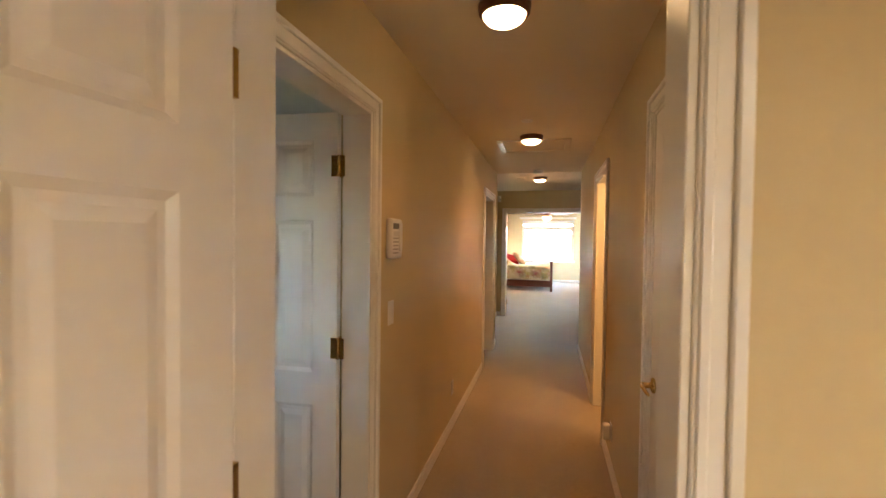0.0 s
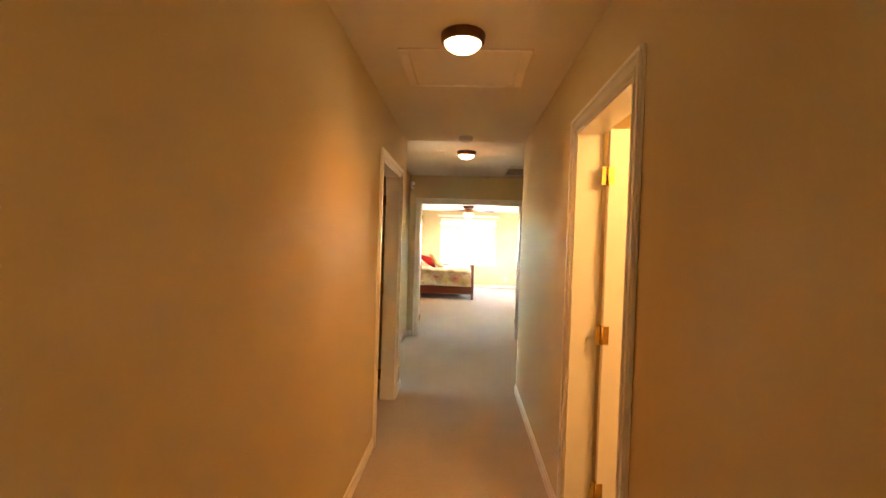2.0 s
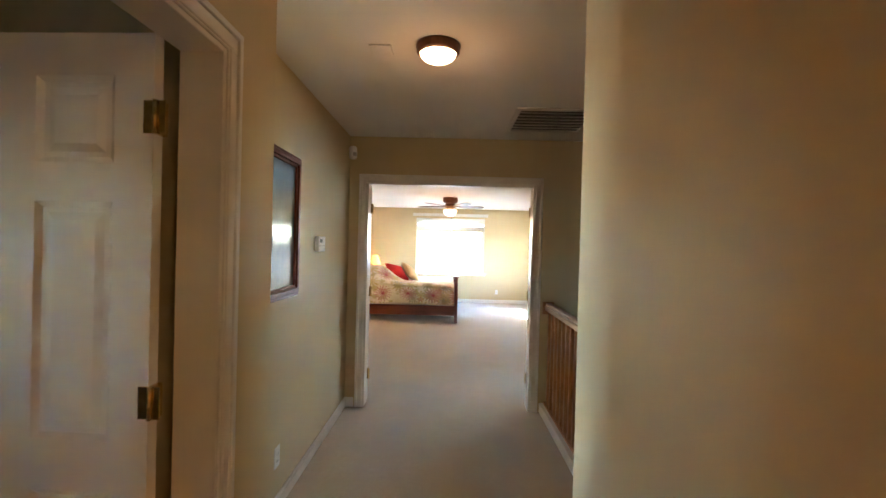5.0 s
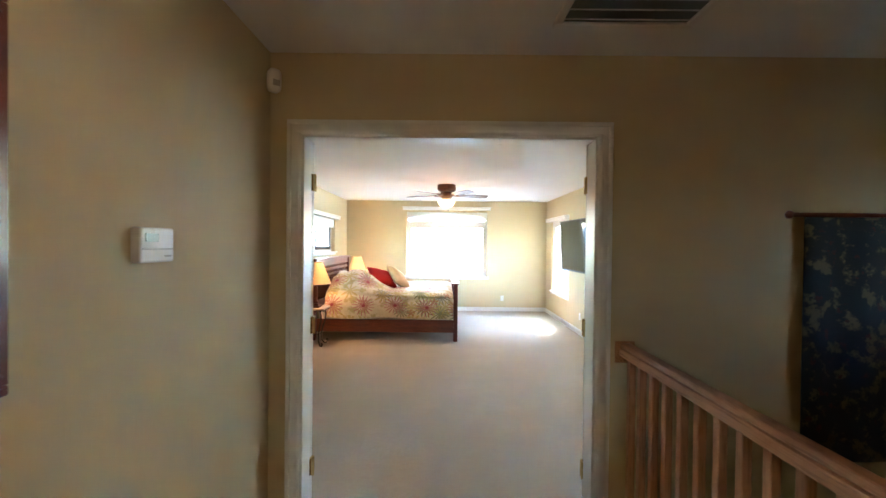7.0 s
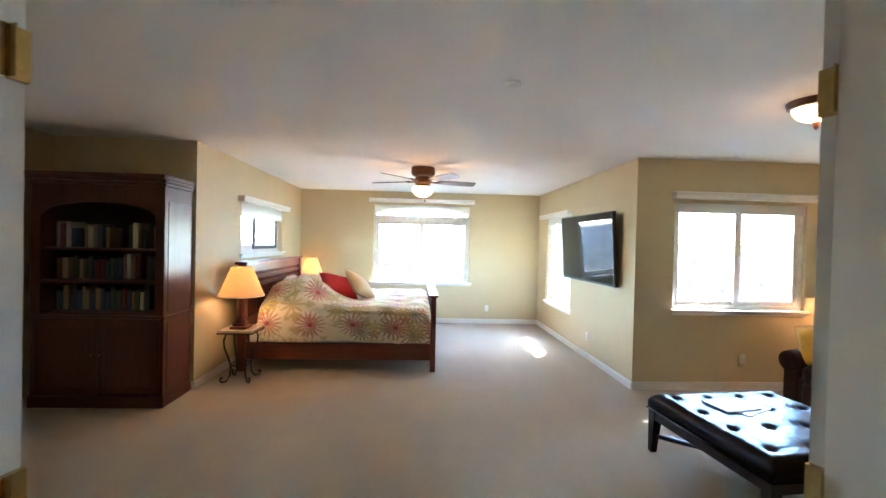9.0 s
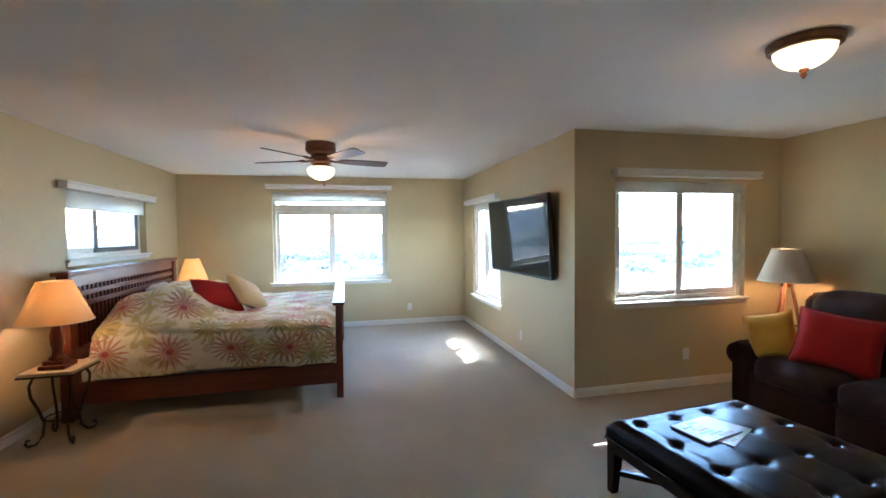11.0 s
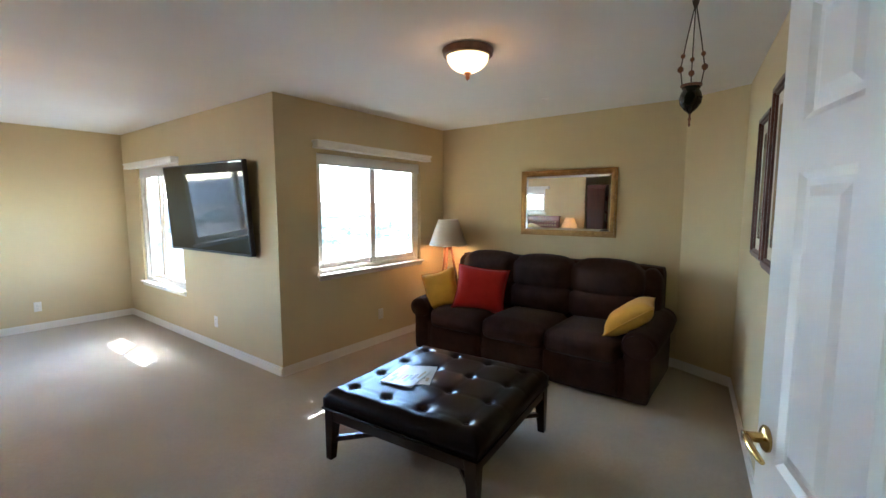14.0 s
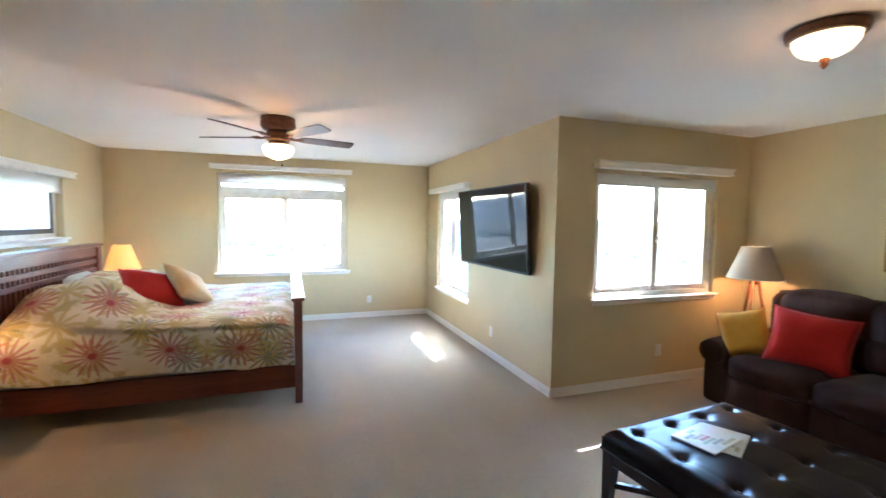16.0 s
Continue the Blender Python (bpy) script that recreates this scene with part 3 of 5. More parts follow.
def dome_light(place, r, label, finial=False, opal=OPAL_HALL):
    e = thing("ceiling_light", pose(*place), label, "ceiling light", "ceiling lights")
    part("base_ring", lathe([(r * 0.5, 0), (r, 0), (r * 1.0, -0.012), (r * 0.95, -0.024), (r * 0.97, -0.032), (r * 0.86, -0.045), (r * 0.8, -0.03), (r * 0.5, -0.012)], 40), BRONZE, e, "dark bronze ring")
    d = r * (0.62 if finial else 0.42)
    prof = [(r * 0.82 * math.cos(a), -0.036 - d * math.sin(a)) for a in [i * math.pi / 2 / 10 for i in range(10)]] + [(0.006, -0.036 - d)]
    part("glass_bowl", lathe(prof, 40), opal, e, "glowing opal glass bowl")
    if finial:
        part("finial", lathe([(0.004, -0.03 - d), (0.022, -0.036 - d), (0.020, -0.045 - d), (0.010, -0.052 - d), (0.015, -0.062 - d), (0.012, -0.07 - d), (0.003, -0.082 - d)], 20), BRONZE, e)
    return e


for x, y in ((0.22, 1.30), (0.24, 3.52)):
    dome_light((x, y, 2.436), 0.105, "round bronze ceiling light with a lit opal bowl in the hall")
    down_lamp("bulb", (x, y, 2.34), BULB_HALL * (0.38 if y < 2 else 1.15), (1.0, 0.355, 0.09), 128)
# Unseen ceiling light and bulb, added to brighten the first room's wall and door.
dome_light((1.5, -1.4, 2.45), 0.105, "added unseen ceiling light with lit opal bowl, first room")
down_lamp("bulb", (1.5, -1.4, 2.34), 1.9, (1.0, 0.74, 0.48))
dome_light((0.265, 6.16, 2.44), 0.107, "round bronze ceiling light with a lit opal bowl on the landing")
point_lamp("bulb", (0.265, 6.16, 2.12), BULB_HALL * 0.10)
dome_light((2.78, 9.85, 2.44), 0.155, "bronze ceiling light with a lit opal bowl and finial", True, OPAL)
point_lamp("bulb", (2.78, 9.85, 2.27), BULB_BED * 0.17)
point_lamp("bath_bulb", (1.55, 2.68, 2.05), 0.52, 0.22, color=(1.0, 0.52, 0.17))


# ---- bedroom furniture ----
def bedspread_mat():
    """Cream cloth printed with red starburst flowers, olive fronds and grey-green leaves."""
    m, t, p = material("floral_bedspread")
    uv = t.nodes.new("ShaderNodeUVMap")
    uv.uv_map = "cloth"

    def math_node(op, a, b=None):
        n = t.nodes.new("ShaderNodeMath")
        n.operation = op
        for i, v in enumerate((a, b)):
            if v is None:
                continue
            if hasattr(v, "links"):
                t.links.new(v, n.inputs[i])
            else:
                n.inputs[i].default_value = v
        return n.outputs[0]

    def burst(scale, shift, petals, radius, wobble, keep):
        mp = t.nodes.new("ShaderNodeMapping")
        mp.inputs["Location"].default_value = (*shift, 0)
        t.links.new(uv.outputs[0], mp.inputs[0])
        v = t.nodes.new("ShaderNodeTexVoronoi")
        v.voronoi_dimensions = "2D"
        v.inputs["Scale"].default_value, v.inputs["Randomness"].default_value = scale, wobble
        t.links.new(mp.outputs[0], v.inputs["Vector"])
        d = t.nodes.new("ShaderNodeVectorMath")
        d.operation = "SUBTRACT"
        t.links.new(mp.outputs[0], d.inputs[0])
        sc = t.nodes.new("ShaderNodeVectorMath")
        sc.operation = "SCALE"
        sc.inputs["Scale"].default_value = 1.0
        t.links.new(v.outputs["Position"], sc.inputs[0])
        t.links.new(sc.outputs[0], d.inputs[1])
        sep = t.nodes.new("ShaderNodeSeparateXYZ")
        t.links.new(d.outputs[0], sep.inputs[0])
        ang = math_node("ARCTAN2", sep.outputs[1], sep.outputs[0])
        ln = t.nodes.new("ShaderNodeVectorMath")
        ln.operation = "LENGTH"
        t.links.new(d.outputs[0], ln.inputs[0])
        r = ln.outputs["Value"]
        wave = math_node("SINE", math_node("MULTIPLY", ang, petals))
        edge = math_node("MULTIPLY", math_node("ADD", math_node("MULTIPLY", wave, 0.42), 0.62), radius)
        inside = math_node("LESS_THAN", r, edge)
        col = t.nodes.new("ShaderNodeSeparateColor")
        t.links.new(v.outputs["Color"], col.inputs[0])
        return math_node("MULTIPLY", inside, math_node("LESS_THAN", col.outputs[0], keep)), r

    def soft(scale, shift, lo, hi):
        mp = t.nodes.new("ShaderNodeMapping")
        mp.inputs["Location"].default_value = (*shift, 0)
        t.links.new(uv.outputs[0], mp.inputs[0])
        return ramp(t, noise_tex(t, scale, 3, 0.55, mp.outputs[0]), lo, hi)

    base = mixed(t, soft(2.0, (3, 1), 0.3, 0.7), (0.78, 0.73, 0.58), (0.71, 0.66, 0.49))
    base = mixed(t, math_node("MULTIPLY", soft(6.0, (0, 5), 0.52, 0.60), 0.75), base, (0.44, 0.38, 0.13))
    leaf, _ = burst(3.4, (0.37, 0.21), 14, 0.16, 0.55, 0.55)
    base = mixed(t, math_node("MULTIPLY", leaf, 0.8), base, (0.27, 0.27, 0.16))
    frond, _ = burst(4.0, (1.7, 0.9), 9, 0.14, 0.6, 0.65)
    base = mixed(t, math_node("MULTIPLY", frond, 0.75), base, (0.55, 0.45, 0.15))
    sprig, _ = burst(5.5, (0.9, 2.3), 5, 0.07, 0.7, 0.15)
    base = mixed(t, math_node("MULTIPLY", sprig, 0.8), base, (0.50, 0.24, 0.13))
    flower, fr = burst(2.1, (0.392, 0.276), 17, 0.17, 0.07, 2.0)
    base = mixed(t, math_node("MULTIPLY", flower, 0.72), base, (0.46, 0.14, 0.16))
    core = math_node("MULTIPLY", math_node("LESS_THAN", fr, 0.026), flower)
    base = mixed(t, core, base, (0.36, 0.08, 0.09))
    t.links.new(base, p.inputs["Base Color"])
    p.inputs["Roughness"].default_value = 0.85
    p.inputs["Specular IOR Level"].default_value = 0.2
    p.inputs["Sheen Weight"].default_value = 0.2
    bump(t, p, noise_tex(t, 9, 4, 0.6), 0.5, 0.02)
    return m


SPREAD = bedspread_mat()


def pillow(name, m, w, h, d, mat, label):
    """A stuffed cushion: w wide, h high, d deep, standing on its lower edge, with a piped rim."""
    e = thing(name, m, label, "cushion")

    def shape(u, v, s):
        a, b = 2 * u - 1, 2 * v - 1
        pinch = 1 - 0.10 * (1 - b * b) * a * a - 0.0
        x = a * w / 2 * (1 - 0.09 * (1 - b * b))
        z = b * h / 2 * (1 - 0.09 * (1 - a * a))
        puff = (max(0, 1 - a ** 4) * max(0, 1 - b ** 4)) ** 0.55
        wr = 0.006 * noise.noise(Vector((a * 3, b * 3, s * 2 + w)))
        return Vector((x, s * (d / 2 * puff + wr * puff), z + h / 2))
    bm = bmesh.new()
    for s in (1, -1):
        grid(lambda u, v: shape(u, v, s), 16, 16, bm=bm)
    bmesh.ops.remove_doubles(bm, verts=list(bm.verts), dist=0.0008)
    part("cover", bm, mat, e)
    rim = [shape(u, v, 1) for u, v in [(i / 14, 0) for i in range(14)] + [(1, i / 14) for i in range(14)] + [(1 - i / 14, 1) for i in range(14)] + [(0, 1 - i / 14) for i in range(15)]]
    part("piping", tube(rim, 0.005, 6), mat, e)
    return e


def bed():
    e = thing("bed", pose(0, 0, 0), "cherry wood bed with slatted headboard, made up with a floral spread", "bed")
    y0, y1, xh, xf = 12.24, 14.44, -1.66, 0.50
    for y in (y0, y1 - 0.01):
        part("headboard_post", boxes((xh - 0.045, xh + 0.045, y - 0.04, y + 0.04, 0, 1.20), bevel=0.006), CHERRY_Z, e)
    part("headboard_cap", boxes((xh - 0.075, xh + 0.06, y0 - 0.06, y1 + 0.05, 1.20, 1.235), bevel=0.01, seg=2), CHERRY_Y, e)
    rl = boxes((xh - 0.022, xh + 0.022, y0 + 0.04, y1 - 0.05, 1.10, 1.20), (xh - 0.022, xh + 0.022, y0 + 0.04, y1 - 0.05, 1.015, 1.055), (xh - 0.022, xh + 0.022, y0 + 0.04, y1 - 0.05, 0.925, 0.965), (xh - 0.022, xh + 0.022, y0 + 0.04, y1 - 0.05, 0.45, 0.58), bevel=0.004)
    part("headboard_rail", rl, CHERRY_Y, e)
    n = 30
    for i in range(n):
        y = y0 + 0.08 + (y1 - y0 - 0.17) * (i + 0.5) / n
        part("slat", boxes((xh - 0.010, xh + 0.010, y - 0.014, y + 0.014, 0.58, 1.10), bevel=0.002), CHERRY_Z, e)
    part("headboard_back", boxes((xh - 0.03, xh - 0.018, y0 + 0.04, y1 - 0.05, 0.5, 0.93)), CHERRY_Y, e)
    for y in (y0, y1 - 0.01):
        part("foot_post", boxes((xf - 0.03, xf + 0.03, y - 0.032, y + 0.032, 0, 0.866), bevel=0.005), CHERRY_Z, e)
    part("footboard_cap", boxes((xf - 0.055, xf + 0.05, y0 - 0.055, y1 + 0.045, 0.865, 0.897), bevel=0.008, seg=2), CHERRY_Y, e)
    part("footboard_rail", boxes((xf - 0.018, xf + 0.018, y0 + 0.03, y1 - 0.04, 0.76, 0.855), (xf - 0.018, xf + 0.018, y0 + 0.03, y1 - 0.04, 0.14, 0.34), bevel=0.004), CHERRY_Y, e)
    for i in range(22):
        y = y0 + 0.07 + (y1 - y0 - 0.15) * (i + 0.5) / 22
        part("slat", boxes((xf - 0.009, xf + 0.009, y - 0.014, y + 0.014, 0.34, 0.76), bevel=0.002), CHERRY_Z, e)
    for y in (y0 + 0.0, y1 - 0.015):
        part("side_rail", boxes((xh + 0.045, xf - 0.03, y - 0.016, y + 0.016, 0.135, 0.325), bevel=0.004), CHERRY_X, e)
    part("box_spring", boxes((xh + 0.06, xf - 0.06, y0 + 0.03, y1 - 0.04, 0.2, 0.5), bevel=0.03, seg=2), LINEN, e)
    # the spread: a quilted sheet over the mattress that hangs down both sides
    xa, xb, ya, yb, top = xh + 0.19, xf - 0.035, y0 - 0.055, y1 + 0.03, 0.735
    drop, r = 0.40, 0.09
    girth = 2 * drop + (yb - ya) + 1.0

    def cloth(u, v):
        x = xa + (xb - xa) * u
        s = v * (2 * drop + (yb - ya))
        head = max(0.0, 1 - (x - xa) / 0.95)
        lift = 0.255 * min(1.0, head * 1.7) ** 1.1 * (0.72 + 0.28 * math.sin((s - drop) * 2.9 + 0.4) ** 2) if drop < s < drop + yb - ya else 0.235 * min(1.0, head * 1.7) ** 1.1 * 0.74
        near = min(1.0, max(0.0, (s - drop) / 0.6))
        lift *= 0.30 + 0.70 * near * near * (3 - 2 * near)
        lift -= 0.05 * max(0.0, 1 - (x - xa) / 0.12) ** 2
        hem = 0.012 * math.sin(x * 5.3 + 1) + 0.006 * math.sin(x * 19) - 0.02
        if s < drop:
            k = s / drop
            y, z = ya - 0.012 * math.sin(x * 11) * (1 - k) - 0.025 * math.sin(math.pi * k), top - drop + s - hem * (1 - k)
        elif s > drop + yb - ya:
            k = (2 * drop + yb - ya - s) / drop
            y, z = yb + 0.012 * math.sin(x * 11) * (1 - k), top - drop + k * drop - hem * (1 - k)
        else:
            y, z = ya + (s - drop), top
        # round the long edges and let the top swell
        e1, e2 = max(0.0, 1 - (y - ya) / 0.16), max(0.0, 1 - (yb - y) / 0.16)
        if drop <= s <= drop + yb - ya:
            z -= 0.055 * (e1 ** 2 + e2 ** 2)
        else:
            y += (0.03 if s < drop else -0.03) * (max(0, 1 - abs(z - top) / 0.1)) ** 2
            z -= 0.055 * max(0, 1 - (top - z) / 0.3)
        z += lift * min(1.0, max(0.0, (z - 0.36) / 0.35))
        z += 0.10 * math.exp(-((x + 0.98) / 0.24) ** 2 - ((y - 12.72) / 0.30) ** 2) * min(1.0, max(0.0, (z - 0.45) / 0.25))
        z += 0.012 * noise.noise(Vector((x * 3.1, y * 3.1, 0.3))) + 0.006 * noise.noise(Vector((x * 9, y * 9, 5)))
        tail = max(0.0, 1 - (xb - x) / 0.12)
        z -= 0.05 * tail ** 2 * (1 if drop < s < drop + yb - ya else 0.4)
        return Vector((x, y, z))
    nu, nv = 90, 120
    bm = bmesh.new()
    uvl = bm.loops.layers.uv.new("cloth")
    rows = [[bm.verts.new(cloth(i / nu, j / nv)) for j in range(nv + 1)] for i in range(nu + 1)]
    L1, L2 = xb - xa, 2 * drop + yb - ya
    for i in range(nu):
        for j in range(nv):
            f = bm.faces.new((rows[i][j], rows[i + 1][j], rows[i + 1][j + 1], rows[i][j + 1]))
            f.smooth = True
            for lp, (a, b) in zip(f.loops, ((i, j), (i + 1, j), (i + 1, j + 1), (i, j + 1))):
                lp[uvl].uv = (a / nu * L1, b / nv * L2)
    # close the foot end and the head end
    for end in (0, nu):
        f = bm.faces.new([rows[end][j] for j in range(nv + 1)])
        for lp in f.loops:
            lp[uvl].uv = (lp.vert.co.y, lp.vert.co.z)
    part("bedspread", bm, SPREAD, e, "cream bedspread printed with red flowers and olive leaves")
    return e


bed()
pillow("throw_pillow", pose(-0.66, 12.84, 0.765, -52, 14, 34), 0.50, 0.42, 0.17, RED, "plump red throw pillow leaning on the bed")
pillow("throw_pillow", pose(-0.36, 13.02, 0.745, -46, 24, 60), 0.46, 0.44, 0.15, TAN, "tan throw pillow leaning on a red one")
pillow("bed_pillow", pose(-1.40, 13.95, 0.68, -50, 0, 90), 0.60, 0.40, 0.16, LINEN, "white bed pillow against the headboard")


def shade(e, r0, r1, z0, z1, mat):
    bm = bmesh.new()
    for d in (0.0, -0.003):
        grid(lambda u, v: Vector(((r0 + (r1 - r0) * v + d) * math.cos(2 * math.pi * u), (r0 + (r1 - r0) * v + d) * math.sin(2 * math.pi * u), z0 + (z1 - z0) * v)), 40, 4, True, bm)
    part("shade", bm, mat, e, "cream fabric cone shade")
    part("shade_trim", tube([(r0 * math.cos(a), r0 * math.sin(a), z0) for a in [i * math.pi / 20 for i in range(41)]], 0.004, 6), LINEN, e)


def shade_mat(name, a, b, through_light):
    m, t, p = material(name)
    d, tr, mx = t.nodes.new("ShaderNodeBsdfDiffuse"), t.nodes.new("ShaderNodeBsdfTranslucent"), t.nodes.new("ShaderNodeMixShader")
    c = mixed(t, noise_tex(t, 200, 2, 0.5), a, b)
    t.links.new(c, d.inputs[0])
    t.links.new(c, tr.inputs[0])
    mx.inputs[0].default_value = through_light
    t.links.new(d.outputs[0], mx.inputs[1])
    t.links.new(tr.outputs[0], mx.inputs[2])
    t.links.new(mx.outputs[0], t.nodes["Material Output"].inputs[0])
    return m


SHADE = shade_mat("lamp_shade_cloth", (0.74, 0.58, 0.37), (0.68, 0.53, 0.33), 0.5)
SHADE_DENSE = shade_mat("dense_shade_cloth", (0.52, 0.45, 0.37), (0.48, 0.41, 0.33), 0.06)
BULB = glow("lit_bulb", (1.0, 0.72, 0.40), 1.2)


def table_lamp(place, r, label):
    e = thing("table_lamp", pose(*place), label, "table lamp", "bedside lamps")
    part("base", boxes((-0.085, 0.085, -0.085, 0.085, 0, 0.03), (-0.065, 0.065, -0.065, 0.065, 0.03, 0.06), bevel=0.008, seg=2), CHERRY_X, e, "dark cherry wood stepped base")
    part("column", lathe([(0.05, 0.06), (0.055, 0.075), (0.035, 0.09), (0.03, 0.13), (0.042, 0.18), (0.045, 0.25), (0.03, 0.31), (0.035, 0.325), (0.015, 0.34), (0.012, 0.40)], 20), CHERRY_Z, e)
    part("harp", tube([(0.0, -0.05, 0.36), (0.0, -0.07, 0.45), (0, -0.05, 0.58), (0, 0, 0.635), (0, 0.05, 0.58), (0, 0.07, 0.45), (0, 0.05, 0.36)], 0.0025, 6), BRASS, e)
    part("bulb", lathe([(0.012, 0.40), (0.02, 0.43), (0.03, 0.465), (0.024, 0.495), (0.003, 0.51)], 16), BULB, e)
    shade(e, r, r * 0.47, 0.345, 0.645, SHADE)
    return e


def nightstand(m, label, k=0.76):
    e = thing("nightstand", m, label, "side table", "iron nightstands")
    part("top", boxes((-0.23 * k, 0.23 * k, -0.23 * k, 0.23 * k, 0.525, 0.55), bevel=0.006, seg=2), STONE, e, "square pale stone top")
    part("top_rim", boxes((-0.235 * k, 0.235 * k, -0.235 * k, 0.235 * k, 0.512, 0.526), bevel=0.003), IRON, e)
    for a in (45, 135, 225, 315):
        c, s = math.cos(radians(a)), math.sin(radians(a))
        prof = [(0.20, 0.512), (0.235, 0.44), (0.225, 0.36), (0.17, 0.25), (0.135, 0.15), (0.15, 0.06), (0.20, 0.012), (0.255, 0.010), (0.28, 0.035), (0.268, 0.06), (0.245, 0.052)]
        part("leg", tube([(r * c * k, r * s * k, z) for r, z in prof], 0.0095, 8), IRON, e, "curled wrought iron leg")
    part("stretcher", tube([(0.13 * k * math.cos(a), 0.13 * k * math.sin(a), 0.17) for a in [i * math.pi / 12 for i in range(25)]], 0.006, 6), IRON, e)
    return e


nightstand(pose(-1.545, 11.93, 0, 0, 0, 0), "wrought iron nightstand with a pale stone top beside the bed")
table_lamp((-1.54, 11.90, 0.55), 0.225, "lit table lamp with cone shade and dark wood base")
point_lamp("bulb_light", (-1.54, 11.90, 1.0), 1.6, 0.03)
nightstand(pose(-1.545, 14.86, 0, 0, 0, 0), "wrought iron nightstand with pale stone top on the far side")
table_lamp((-1.54, 14.86, 0.55), 0.19, "lit table lamp with a cone shade on the far nightstand")
point_lamp("bulb_light", (-1.54, 14.86, 1.0), 3.2, 0.03)


def sofa():
    e = thing("sofa", pose(3.84, 8.93, 0), "dark brown suede three-seat sofa with rolled arms", "sofa")
    L, aw = 2.34, 0.25
    part("base", rounded(0.03, 0.98, 0.05, L - 0.05, 0.012, 0.34, 0.03), SUEDE, e)
    w = (L - 2 * aw) / 3
    for i in range(3):
        a, b = aw + i * w + 0.004, aw + (i + 1) * w - 0.004
        part("front_panel", rounded(0.0, 0.14, a, b, 0.025, 0.30, 0.035, 0.012), SUEDE, e)
        part("seat_cushion", rounded(-0.02, 0.66, a, b, 0.27, 0.475, 0.075, 0.03), SUEDE, e)
        part("lumbar_cushion", rounded(0.55, 0.80, a, b, 0.44, 0.73, 0.09, 0.035), SUEDE, e)
        part("back_cushion", rounded(0.585, 0.87, a, b, 0.65, 0.985, 0.10, 0.035), SUEDE, e)
    part("back_frame", rounded(0.80, 1.0, 0.10, L - 0.10, 0.1, 0.965, 0.05), SUEDE, e)
    for s in (0, 1):
        y0, y1 = (0.0, aw) if s == 0 else (L - aw, L)
        arm = part("arm", rounded(0.06, 0.95, y0 + 0.035, y1 - 0.035, 0.012, 0.51, 0.035, 0.01), SUEDE, e)
        yc = (y0 + y1) / 2 + (-0.008 if s == 0 else 0.02)
        n = 18
        bm = bmesh.new()
        secs = [(0.025, 0.02), (0.02, 0.080), (0.035, 0.108), (0.08, 0.118), (0.35, 0.122), (0.75, 0.120), (0.92, 0.110), (0.96, 0.03)]
        rings = [[bm.verts.new((x, yc + 1.12 * r * math.cos(2 * math.pi * k / n), 0.445 + 0.05 * x + 0.92 * r * math.sin(2 * math.pi * k / n))) for k in range(n)] for x, r in secs]
        for p, q in zip(rings, rings[1:]):
            for k in range(n):
                f = bm.faces.new((p[k], p[(k + 1) % n], q[(k + 1) % n], q[k]))
                f.smooth = True
        bm.faces.new(rings[0])
        bm.faces.new(rings[-1])
        part("arm_roll", bm, SUEDE, arm)
        part("arm_front", rounded(0.03, 0.09, y0 + 0.03, y1 - 0.03, 0.012, 0.45, 0.028, 0.006), SUEDE, arm)
        part("piping", tube([(0.028, yc + 0.115 * math.cos(a), 0.447 + 0.095 * math.sin(a)) for a in [radians(-60 + i * 12) for i in range(26)]], 0.006, 6), SUEDE, arm)
        wy0, wy1 = (0.11, 0.27) if s == 0 else (L - 0.27, L - 0.11)
        part("wing", rounded(0.70, 0.96, wy0, wy1, 0.5, 0.935, 0.07, 0.015), SUEDE, e)
    for x in (0.12, 0.9):
        for y in (0.1, L - 0.1):
            part("foot", boxes((x - 0.03, x + 0.03, y - 0.03, y + 0.03, 0, 0.05), bevel=0.004), ESPRESSO, e)
    return e


sofa()
pillow("sofa_pillow", pose(4.00, 10.93, 0.455, -14, -16, -62), 0.36, 0.39, 0.14, YELLOW, "mustard yellow cushion at the sofa's arm")
pillow("sofa_pillow", pose(4.04, 10.57, 0.462, -20, 6, -66), 0.52, 0.45, 0.17, RED, "bright red cushion on the sofa")
pillow("sofa_pillow", pose(4.10, 9.345, 0.49, 54, 0, 10), 0.42, 0.43, 0.18, YELLOW, "mustard yellow cushion lying against the sofa's arm")


